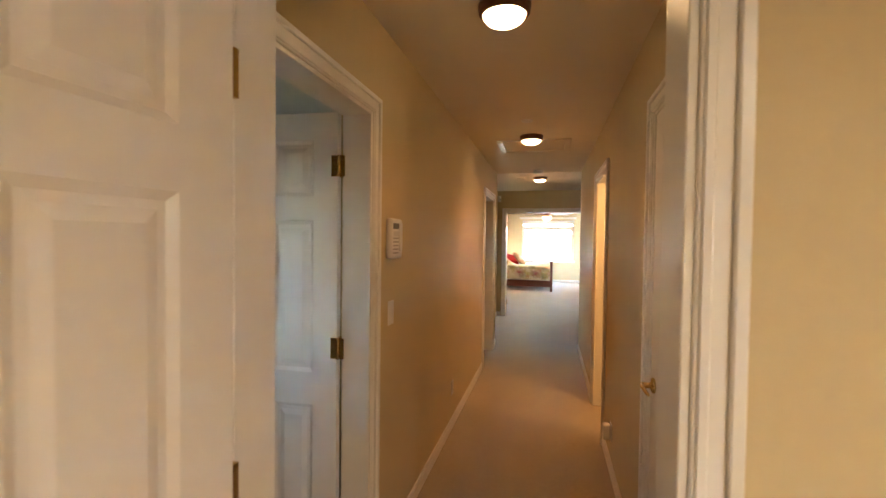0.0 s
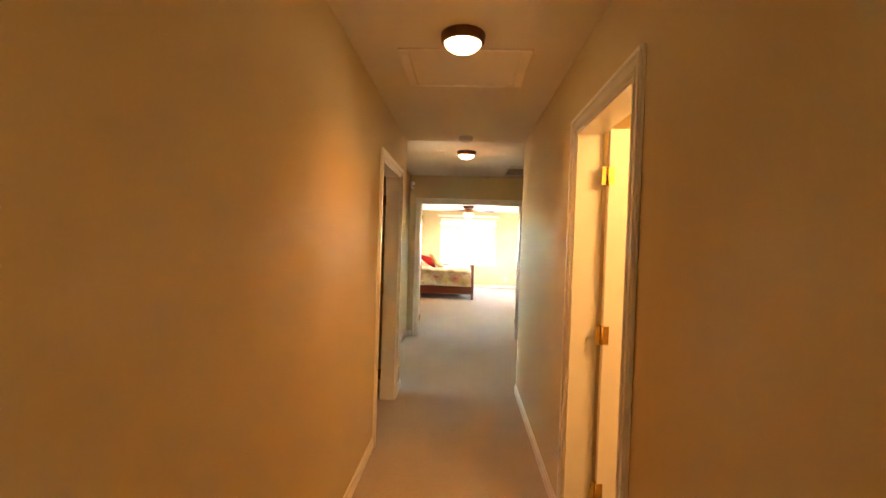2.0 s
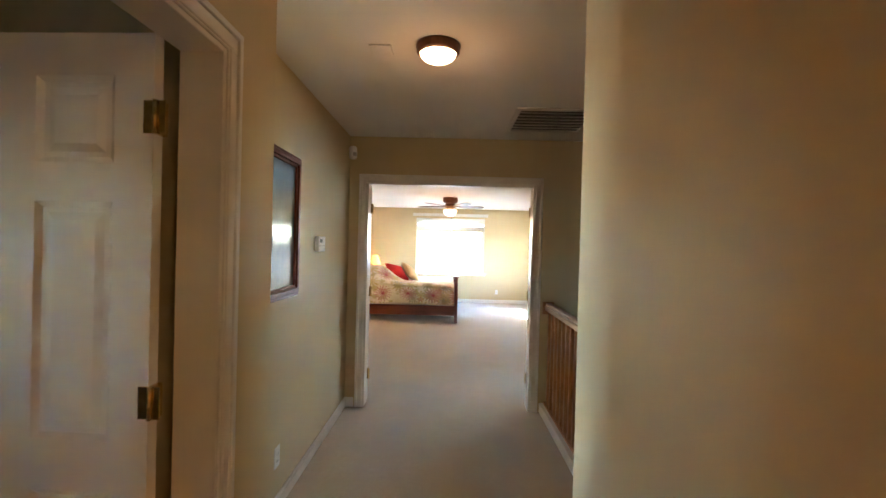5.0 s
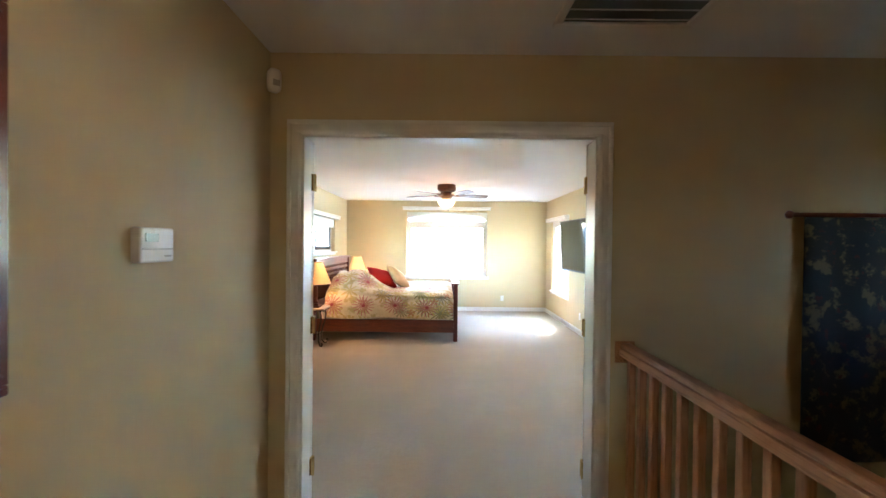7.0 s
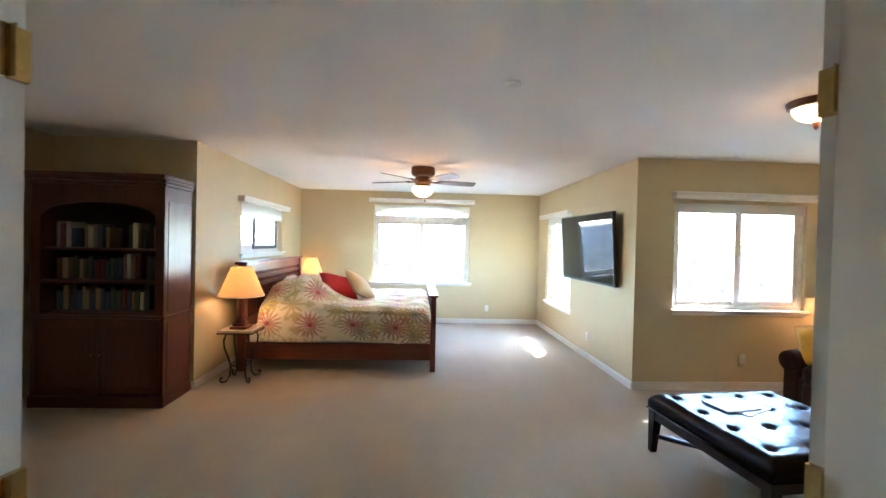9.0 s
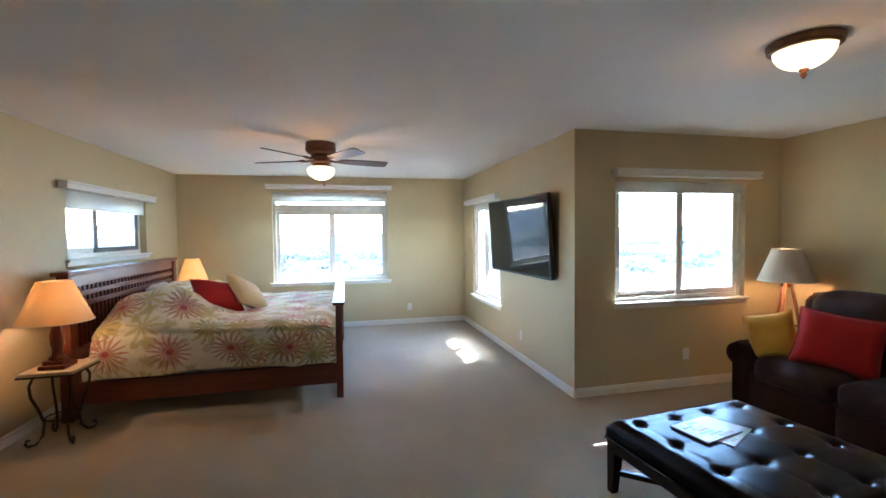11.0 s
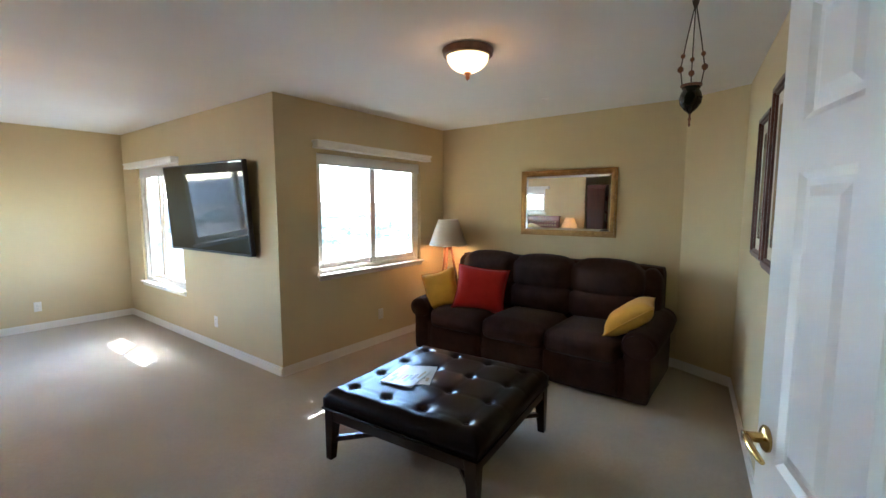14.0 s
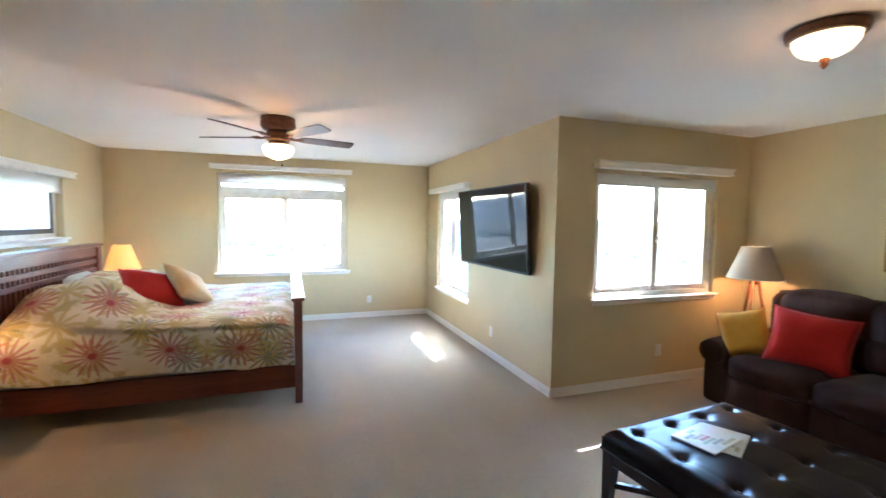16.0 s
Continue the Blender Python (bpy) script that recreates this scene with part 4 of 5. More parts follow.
def ottoman():
    m = pose(2.585, 9.895, 0, 0, 0, 5)
    e = thing("ottoman", m, "square tufted dark leather ottoman on wooden legs", "ottoman")
    h = 0.51
    nb = 4
    sp = 2 * h / nb
    centres = [(-h + sp * (i + 0.5), -h + sp * (j + 0.5)) for i in range(nb) for j in range(nb)]

    def top(u, v):
        a, b = 2 * u - 1, 2 * v - 1
        x, y = a * h, b * h
        z = 0.43
        edge = min(1 - abs(a), 1 - abs(b))
        z -= 0.05 * max(0.0, 1 - edge / 0.13) ** 2.2
        dmin = min(math.hypot(x - cx, y - cy) for cx, cy in centres)
        z -= 0.020 * math.exp(-(dmin / 0.024) ** 2) + 0.006 * math.exp(-(dmin / 0.055) ** 2)
        # soft folds between the buttons
        fx = min(abs(y - cy) for _, cy in centres)
        fy = min(abs(x - cx) for cx, _ in centres)
        z -= 0.0018 * (math.exp(-(fx / 0.010) ** 2) + math.exp(-(fy / 0.010) ** 2)) * (1 if edge > 0.02 else 0)
        return Vector((x, y, z))
    n = 72
    bm = grid(top, n, n)
    bm.verts.ensure_lookup_table()
    rows = [[bm.verts[i * (n + 1) + j] for j in range(n + 1)] for i in range(n + 1)]
    loop = [rows[i][0] for i in range(n + 1)] + [rows[n][j] for j in range(1, n + 1)] + [rows[i][n] for i in range(n - 1, -1, -1)] + [rows[0][j] for j in range(n - 1, 0, -1)]
    low = [bm.verts.new((v.co.x * 1.0, v.co.y * 1.0, 0.315)) for v in loop]
    k = len(loop)
    for i in range(k):
        f = bm.faces.new((loop[i], low[i], low[(i + 1) % k], loop[(i + 1) % k]))
        f.smooth = True
    bm.faces.new(low)
    seat = part("seat", bm, LEATHER, e, "button-tufted dark leather seat")
    for x, y in centres:
        part("button", lathe([(0.003, 0.411), (0.010, 0.4105), (0.013, 0.407), (0.011, 0.398)], 10, pose(x, y, 0)), LEATHER, seat)
    part("welt", tube([(-h - 0.003, -h - 0.003, 0.318), (h + 0.003, -h - 0.003, 0.318), (h + 0.003, h + 0.003, 0.318), (-h - 0.003, h + 0.003, 0.318), (-h - 0.003, -h - 0.003, 0.318)], 0.006, 6), LEATHER, seat)
    part("apron", boxes((-h + 0.01, h - 0.01, -h + 0.01, -h + 0.035, 0.245, 0.315), (-h + 0.01, h - 0.01, h - 0.035, h - 0.01, 0.245, 0.315), (-h + 0.01, -h + 0.035, -h + 0.035, h - 0.035, 0.245, 0.315), (h - 0.035, h - 0.01, -h + 0.035, h - 0.035, 0.245, 0.315), bevel=0.003), ESPRESSO, e)
    for sx in (-1, 1):
        for sy in (-1, 1):
            bm = bmesh.new()
            cx, cy = sx * (h - 0.04), sy * (h - 0.04)
            lo = [bm.verts.new((cx + a * 0.022 + sx * 0.012, cy + b * 0.022 + sy * 0.012, 0)) for a, b in ((-1, -1), (1, -1), (1, 1), (-1, 1))]
            hi = [bm.verts.new((cx + a * 0.036, cy + b * 0.036, 0.315)) for a, b in ((-1, -1), (1, -1), (1, 1), (-1, 1))]
            for i in range(4):
                bm.faces.new((lo[i], lo[(i + 1) % 4], hi[(i + 1) % 4], hi[i]))
            bm.faces.new(lo)
            bm.faces.new(hi)
            bmesh.ops.bevel(bm, geom=list(bm.edges), offset=0.003, segments=1, affect="EDGES")
            part("leg", bm, ESPRESSO, e, "tapered dark wood leg")
    for a in (45, -45):
        part("stretcher", boxes((-0.66, 0.66, -0.014, 0.014, 0.105 + (0.002 if a > 0 else 0), 0.135), bevel=0.003, m=pose(0, 0, 0, 0, 0, a)), ESPRESSO, e)
    return e


ottoman()
PAPER = plain("magazine_paper", (0.66, 0.63, 0.58), (0.60, 0.57, 0.52), 0.35, scale=20, strength=0)
INKS = [plain("print_" + n, c, None, 0.35, strength=0) for n, c in (("tan", (0.45, 0.34, 0.2)), ("grey", (0.3, 0.3, 0.3)), ("sage", (0.3, 0.36, 0.22)), ("red", (0.4, 0.12, 0.1)))]


def magazine(m, w, h, d, label):
    e = thing("magazine", m, label, "magazine", "magazines on the ottoman")
    part("page_block", boxes((-w / 2, w / 2, -h / 2, h / 2, 0, d), bevel=0.0015), PAPER, e)
    rnd = random.Random(w)
    for i in range(7):
        x, y = rnd.uniform(-w * 0.42, 0.0), -h * 0.42 + h * 0.12 * i
        part("print_block", boxes((x, x + rnd.uniform(0.05, w * 0.44), y, y + h * 0.085, d, d + 0.0008)), INKS[i % 4], e)
    return e


magazine(pose(2.53, 10.06, 0.428, 0, 0, 28), 0.29, 0.22, 0.006, "white printed magazine lying on the ottoman")
magazine(pose(2.46, 10.08, 0.4355, 0, 0, 12), 0.28, 0.215, 0.008, "white printed magazine on top of another")


def television():
    e = thing("television", pose(2.515, 11.965, 1.045, -3.5, 0, 92.5), "flat black wall-mounted television, switched off", "television")
    W, H = 1.50, 0.86
    part("cabinet", boxes((0, W, -0.045, -0.004, 0, H), bevel=0.006, seg=2), TVB, e)
    part("bezel", boxes((0, W, -0.004, 0.004, H - 0.012, H), (0, W, -0.004, 0.004, 0, 0.022), (0, 0.012, -0.004, 0.004, 0.022, H - 0.012), (W - 0.012, W, -0.004, 0.004, 0.022, H - 0.012), bevel=0.002), TVB, e)
    part("screen", boxes((0.012, W - 0.012, -0.004, 0.001, 0.022, H - 0.012)), SCREEN, e, "dark glossy screen")
    part("logo_bar", boxes((W / 2 - 0.04, W / 2 + 0.04, 0.004, 0.005, 0.006, 0.014)), GREYPL, e)
    part("wall_mount", boxes((0.45, 1.07, -0.065, -0.045, 0.25, 0.6), (0.6, 0.92, -0.09, -0.065, 0.33, 0.52), bevel=0.005), TVB, e)
    return e


TVB = plain("black_plastic", (0.012, 0.012, 0.013), None, 0.3, strength=0)
SCREEN = plain("dark_screen", (0.010, 0.012, 0.013), (0.009, 0.011, 0.012), 0.045, strength=0, spec=0.30)
television()
GOLD = plain("gilt_frame", (0.34, 0.20, 0.06), (0.22, 0.12, 0.035), 0.36, 0.75, scale=25, grain=90, strength=0.15)
MIRROR = plain("mirror_silver", (0.9, 0.9, 0.88), (0.9, 0.9, 0.88), 0.0, 1.0, strength=0)


def frame_bars(w, h, steps):
    """Mitred moulding: steps are (inset0, inset1, depth) bands from the outside in."""
    bm = bmesh.new()
    for i0, i1, d in steps:
        for x0, x1, z0, z1 in ((i0, w - i0, i0, i1), (i0, w - i0, h - i1, h - i0), (i0, i1, i1, h - i1), (w - i1, w - i0, i1, h - i1)):
            box(bm, x0, x1, -d, 0, z0, z1, 0.003)
    return bm


def wall_mirror():
    e = thing("wall_mirror", pose(RX - 0.038, 10.53, 1.185, 0, 0, -88), "rectangular wall mirror in a gilt frame above the sofa", "mirror")
    w, h = 1.015, 0.69
    part("frame", frame_bars(w, h, [(0, 0.02, 0.018), (0.018, 0.045, 0.030), (0.043, 0.06, 0.022)]), GOLD, e)
    part("glass", boxes((0.05, w - 0.05, -0.012, -0.004, 0.05, h - 0.05)), MIRROR, e)
    bm = bmesh.new()
    o = [bm.verts.new(v) for v in ((0.058, -0.0125, 0.058), (w - 0.058, -0.0125, 0.058), (w - 0.058, -0.0125, h - 0.058), (0.058, -0.0125, h - 0.058))]
    i = [bm.verts.new(v) for v in ((0.083, -0.0155, 0.083), (w - 0.083, -0.0155, 0.083), (w - 0.083, -0.0155, h - 0.083), (0.083, -0.0155, h - 0.083))]
    for k in range(4):
        bm.faces.new((o[k], o[(k + 1) % 4], i[(k + 1) % 4], i[k]))
    bm.faces.new(i)
    part("bevelled_pane", bm, MIRROR, e)
    return e


wall_mirror()


def tripod_lamp():
    e = thing("floor_lamp", pose(4.60, 11.34, 0), "wooden tripod floor lamp with a cream cone shade", "floor lamp")
    for a in (200, 320, 80):
        c, s = math.cos(radians(a)), math.sin(radians(a))
        part("leg", tube([(0.21 * c, 0.21 * s, 0.0), (0.03 * c, 0.03 * s, 1.05)], [0.013, 0.015], 10), TEAK, e, "slim reddish wood leg")
    part("hub", lathe([(0.03, 0.98), (0.042, 0.985), (0.042, 1.05), (0.02, 1.06), (0.012, 1.11)], 16), TEAK, e)
    part("brace", tube([(0.10 * math.cos(radians(a)), 0.10 * math.sin(radians(a)), 0.62) for a in (200, 320, 80, 200)], 0.004, 6), BRASS, e)
    part("bulb", lathe([(0.012, 1.10), (0.02, 1.13), (0.03, 1.165), (0.024, 1.195), (0.003, 1.21)], 16), BULB, e)
    shade(e, 0.225, 0.115, 1.04, 1.34, SHADE_DENSE)


tripod_lamp()
point_lamp("bulb_light", (4.60, 11.34, 1.13), 0.7, 0.03)


def ceiling_fan():
    e = thing("ceiling_fan", pose(0.345, 12.70, 2.44), "bronze flush ceiling fan with five dark blades and a lit bowl", "ceiling fan")
    part("canopy", lathe([(0.10, 0), (0.145, 0), (0.15, -0.012), (0.145, -0.03), (0.15, -0.04), (0.15, -0.075), (0.13, -0.105), (0.09, -0.12)], 36), BRONZE, e)
    part("motor", lathe([(0.09, -0.12), (0.10, -0.13), (0.11, -0.175), (0.095, -0.205), (0.05, -0.215)], 36), BRONZE, e)
    for k in range(5):
        m = pose(0, 0, -0.17, 0, 0, 14 + 72 * k)
        arm = part("blade_iron", tube([(0.10, 0, 0.0), (0.15, 0.012, -0.008), (0.20, 0, 0.0), (0.25, 0, 0.002)], [0.014, 0.010, 0.016, 0.006], 8), BRONZE, e, m=m)
        b = bmesh.new()
        prof = [(0.19, 0.045), (0.24, 0.058), (0.40, 0.066), (0.60, 0.070), (0.685, 0.066), (0.70, 0.045)]
        tilt = -math.tan(radians(12))
        loops = []
        for dz in (0.004, -0.004):
            loops.append([b.verts.new((x, w, dz + w * tilt)) for x, w in prof] + [b.verts.new((x, -w, dz - w * tilt)) for x, w in reversed(prof)])
        b.faces.new(loops[0])
        b.faces.new(list(reversed(loops[1])))
        n = len(loops[0])
        for i in range(n):
            b.faces.new((loops[0][i], loops[1][i], loops[1][(i + 1) % n], loops[0][(i + 1) % n]))
        part("blade", b, BLADEW, arm)
    part("light_fitter", lathe([(0.05, -0.215), (0.085, -0.22), (0.09, -0.235), (0.07, -0.242)], 30), BRONZE, e)
    part("glass_bowl", lathe([(0.075, -0.238), (0.118, -0.242), (0.134, -0.256), (0.136, -0.275), (0.128, -0.305), (0.10, -0.338), (0.06, -0.36), (0.03, -0.368), (0.004, -0.37)], 36), OPAL, e, "glowing frosted glass bowl")
    part("pull_chain", tube([(0.03, -0.02, -0.34), (0.03, -0.02, -0.41)], 0.0015, 5), IRON, e)
    part("chain_knob", lathe([(0.002, -0.405), (0.008, -0.412), (0.008, -0.425), (0.002, -0.432)], 10, pose(0.03, -0.02, 0)), IRON, e)


ceiling_fan()
point_lamp("bulb_light", (0.345, 12.70, 2.0), 0.5, 0.14)


def armoire():
    x0, x1, y0, y1 = -3.0, -1.895, 11.14, 11.585
    e = thing("armoire", pose(0, 0, 0), "tall dark walnut bookcase cabinet with open upper shelves", "cabinet")
    part("plinth", boxes((x0 - 0.01, x1 + 0.012, y0 - 0.012, y1, 0, 0.10), bevel=0.006), ARMOIRE, e)
    part("side_panel", boxes((x0, x0 + 0.03, y0, y1, 0.10, 1.93), bevel=0.003), ARMOIRE, e)
    part("side_panel", boxes((x1 - 0.03, x1, y0, y1, 0.10, 1.93), bevel=0.003), ARMOIRE, e)
    part("side_moulding", boxes((x1, x1 + 0.006, y0 + 0.05, y1 - 0.04, 0.16, 0.74), (x1, x1 + 0.006, y0 + 0.05, y1 - 0.04, 0.84, 1.80), bevel=0.003), ARMOIRE, e)
    part("waist_moulding", boxes((x0 - 0.012, x1 + 0.014, y0 - 0.014, y1, 0.775, 0.80), bevel=0.006), ARMOIRE, e)
    # Nearly black wood: the shade behind the shelves is put into its colour.
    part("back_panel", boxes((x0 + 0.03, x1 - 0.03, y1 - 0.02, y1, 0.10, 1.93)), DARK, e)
    part("stile", boxes((x0 + 0.0, x0 + 0.075, y0 - 0.004, y0 + 0.02, 0.80, 1.93), (x1 - 0.075, x1, y0 - 0.004, y0 + 0.02, 0.80, 1.93), bevel=0.003), ARMOIRE, e)
    # arched frieze above the shelves
    b = bmesh.new()
    n, c, half = 16, (x0 + x1) / 2, (x1 - x0) / 2 - 0.075
    for i in range(n):
        a0, a1 = c - half + 2 * half * i / n, c - half + 2 * half * (i + 1) / n
        z = [1.66 + 0.12 * math.sqrt(max(0, 1 - ((a - c) / half) ** 2)) for a in (a0, a1)]
        vs = [b.verts.new(v) for v in ((a0, y0, z[0]), (a1, y0, z[1]), (a1, y0, 1.93), (a0, y0, 1.93), (a0, y0 + 0.02, z[0]), (a1, y0 + 0.02, z[1]), (a1, y0 + 0.02, 1.93), (a0, y0 + 0.02, 1.93))]
        for f in ((0, 1, 2, 3), (7, 6, 5, 4), (0, 4, 5, 1)):
            b.faces.new([vs[k] for k in f])
    part("frieze", b, ARMOIRE, e)
    for z in (0.80, 1.08, 1.36):
        part("shelf", boxes((x0 + 0.03, x1 - 0.03, y0 + 0.02, y1 - 0.02, z, z + 0.022), bevel=0.002), ARMOIRE, e)
    for a, bx in ((x0 + 0.03, (x0 + x1) / 2 - 0.003), ((x0 + x1) / 2 + 0.003, x1 - 0.03)):
        d = part("cabinet_door", boxes((a, bx, y0 - 0.002, y0 + 0.02, 0.11, 0.77), (a + 0.06, bx - 0.06, y0 - 0.010, y0 - 0.002, 0.18, 0.70), bevel=0.004), ARMOIRE, e)
        kx = bx - 0.03 if a < -2.5 else a + 0.03
        part("knob", lathe([(0.004, 0), (0.006, 0.01), (0.013, 0.016), (0.010, 0.024), (0.002, 0.027)], 12, pose(kx, y0 - 0.002, 0.46, 90, 0, 0)), BRASS, d)
    part("crown", boxes((x0 - 0.012, x1 + 0.012, y0 - 0.012, y1, 1.93, 1.96), (x0 - 0.03, x1 + 0.022, y0 - 0.03, y1, 1.96, 1.99), (x0 - 0.05, x1 + 0.024, y0 - 0.055, y1, 1.99, 2.03), bevel=0.008, seg=2), ARMOIRE, e)
    return e


armoire()
BOOKC = [plain("book_" + n, c, None, 0.6, strength=0) for n, c in (("cream", (0.55, 0.5, 0.4)), ("green", (0.06, 0.10, 0.07)), ("blue", (0.05, 0.07, 0.13)), ("maroon", (0.14, 0.03, 0.03)), ("tan", (0.3, 0.2, 0.11)))]
rb = random.Random(4)
for z in (0.823, 1.103, 1.383):
    x = -2.93
    while x < -2.02:
        w, h = rb.uniform(0.022, 0.05), rb.uniform(0.16, 0.235)
        if rb.random() < 0.75:
            bk = thing("book", pose(x + w / 2, 11.40, z), "hardback book standing on a cabinet shelf", "book", "books in the cabinet")
            part("cover", boxes((-w / 2, w / 2, -0.085, 0.085, 0, h), bevel=0.002), BOOKC[rb.randrange(5)], bk)
        x += w + 0.004


# ---- small things on walls and ceilings ----
def on_wall(x, y, z, yaw):
    """A frame on a wall: x along the wall, -y out into the room."""
    return pose(x, y, z, 0, 0, yaw)


def plate(m, label, sockets=True):
    e = thing("wall_outlet" if sockets else "light_switch", m, label, "outlet" if sockets else "switch", "wall outlets" if sockets else "")
    part("cover_plate", boxes((-0.035, 0.035, -0.006, 0, -0.057, 0.057), bevel=0.003, seg=2), WHITEPL, e)
    if sockets:
        for z in (-0.02, 0.02):
            s = part("socket", lathe([(0.015, 0), (0.016, 0.002), (0.012, 0.003)], 16, pose(0, -0.006, z, 90, 0, 0)), WHITEPL, e)
            part("slot", boxes((-0.007, -0.005, -0.0095, -0.0088, z - 0.004, z + 0.005), (0.005, 0.007, -0.0095, -0.0088, z - 0.004, z + 0.005)), GREYPL, s)
    else:
        part("rocker", boxes((-0.017, 0.017, -0.010, -0.006, -0.033, 0.033), bevel=0.003), WHITEPL, e)
    return e


plate(on_wall(XL, 2.86, 0.32, 90), "white duplex outlet low on the hall wall")
plate(on_wall(LX, 6.40, 0.30, 90), "white duplex outlet low on the landing wall")
plate(on_wall(1.617, FY, 0.286, 0), "white duplex outlet low on the bedroom wall")
plate(on_wall(FX, 12.86, 0.298, -90), "white duplex outlet low on the wall under the television")
plate(on_wall(3.787, CY, 0.323, 0), "white duplex outlet low on the wall under the window")
outlet = plate(on_wall(XR, 2.50, 0.26, -90), "white outlet with a plugged-in night light")
part("night_light", rounded(-0.028, 0.028, -0.055, -0.008, -0.05, 0.05, 0.012), WHITEPL, outlet, "small white plug-in light")
plate(on_wall(XL, 1.475, 1.147, 90), "white rocker light switch beside a door", False)


def alarm_panel():
    e = thing("alarm_keypad", on_wall(XL, 1.478, 1.50, 90), "white alarm keypad with a dark display on the hall wall", "alarm keypad")
    part("case", boxes((-0.074, 0.074, -0.032, 0, -0.095, 0.095), bevel=0.014, seg=3), WHITEPL, e)
    part("display", boxes((-0.056, 0.02, -0.0335, -0.031, 0.045, 0.072), bevel=0.001), GREYPL, e, "dark display window")
    part("flap", boxes((0.026, 0.063, -0.036, -0.031, -0.06, 0.075), bevel=0.004), WHITEPL, e)
    part("label_strip", boxes((-0.052, 0.015, -0.0338, -0.0318, 0.010, 0.034)), PAPER, e)
    for i in range(5):
        z = -0.07 + i * 0.017
        part("grille_slot", boxes((-0.058, 0.016, -0.0335, -0.0315, z, z + 0.007), bevel=0.001), GREYPL2, e)


GREYPL2 = plain("warm_grey_plastic", (0.45, 0.42, 0.38), None, 0.5, strength=0)
alarm_panel()


def thermostat():
    e = thing("thermostat", on_wall(LX, 7.045, 1.465, 90), "white wall thermostat with a small lit display", "thermostat")
    part("case", boxes((-0.075, 0.075, -0.032, 0, -0.052, 0.052), bevel=0.006, seg=2), WHITEPL, e)
    part("display", boxes((-0.055, 0.0, -0.0335, -0.031, 0.010, 0.034)), plain("lcd_green", (0.32, 0.38, 0.36), None, 0.2, strength=0), e, "grey display")
    part("door_line", boxes((-0.068, 0.068, -0.0335, -0.031, -0.014, -0.010)), GREYPL2, e)
    part("label_bar", boxes((0.03, 0.06, -0.0333, -0.031, -0.036, -0.031)), GREYPL2, e)


thermostat()


def motion_sensor():
    e = thing("alarm_sensor", pose(-0.535, 7.90, 2.285, 0, 0, 45), "small white alarm sensor high in the landing's corner", "sensor")
    part("case", rounded(-0.03, 0.03, -0.025, 0.03, -0.055, 0.055, 0.018, 0.004), WHITEPL, e)
    part("lens", rounded(-0.02, 0.02, -0.029, -0.01, -0.035, 0.005, 0.008), GREYPL2, e)


motion_sensor()


def ceiling_disc(name, x, y, z, r, h, label, category):
    e = thing(name, pose(x, y, z), label, category)
    part("body", lathe([(r * 0.7, 0), (r, 0), (r, -h * 0.5), (r * 0.9, -h * 0.85), (r * 0.6, -h), (0.003, -h)], 28), WHITEPL, e)
    part("ring", lathe([(r * 0.55, -h), (r * 0.58, -h - 0.003), (r * 0.50, -h - 0.003), (r * 0.48, -h)], 28), WHITEPL, e)


ceiling_disc("smoke_detector", 0.257, 5.50, 2.436, 0.065, 0.04, "round white smoke detector on the hall ceiling", "smoke detector")
ceiling_disc("sprinkler_cover", 0.228, 2.99, 2.436, 0.045, 0.012, "flat white disc on the hall ceiling", "sprinkler cover")
ceiling_disc("smoke_detector", 0.835, 9.78, 2.44, 0.05, 0.016, "flat white disc on the bedroom ceiling", "smoke detector")
ceiling_disc("sprinkler_cover", 4.21, 9.985, 2.44, 0.035, 0.010, "small flat disc on the bedroom ceiling", "sprinkler cover")

e = thing("ceiling_plate", pose(-0.018, 6.207, 2.44), "square white blank plate on the landing ceiling", "cover plate")
part("cover", boxes((-0.055, 0.055, -0.055, 0.055, -0.008, 0), bevel=0.003), WHITEPL, e)

e = thing("attic_hatch", pose(0.25, 3.93, 2.436), "painted attic hatch in a moulded frame", "hatch")
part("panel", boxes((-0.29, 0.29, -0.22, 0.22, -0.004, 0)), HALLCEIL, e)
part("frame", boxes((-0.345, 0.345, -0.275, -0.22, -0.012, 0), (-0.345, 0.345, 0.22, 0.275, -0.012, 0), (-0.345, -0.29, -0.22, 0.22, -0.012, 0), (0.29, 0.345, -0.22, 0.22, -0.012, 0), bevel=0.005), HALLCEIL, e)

e = thing("ceiling_vent", pose(1.085, 7.34, 2.44), "white return air grille with slanted slats", "vent")
part("frame", boxes((-0.30, 0.30, -0.30, -0.265, -0.014, 0), (-0.30, 0.30, 0.265, 0.30, -0.014, 0), (-0.30, -0.265, -0.265, 0.265, -0.014, 0), (0.265, 0.30, -0.265, 0.265, -0.014, 0), bevel=0.004), WHITEPL, e)
# Flat dark sheet in place of the shade inside the duct.
part("backing", boxes((-0.265, 0.265, -0.265, 0.265, -0.002, 0)), GREYPL, e, "dark sheet standing for the unlit duct behind the slats")
for i in range(7):
    y = -0.225 + i * 0.075
    part("slat", boxes((-0.265, 0.265, -0.020, 0.020, -0.0015, 0.0015), m=pose(0, y, -0.013, 25, 0, 0)), WHITEPL, e)


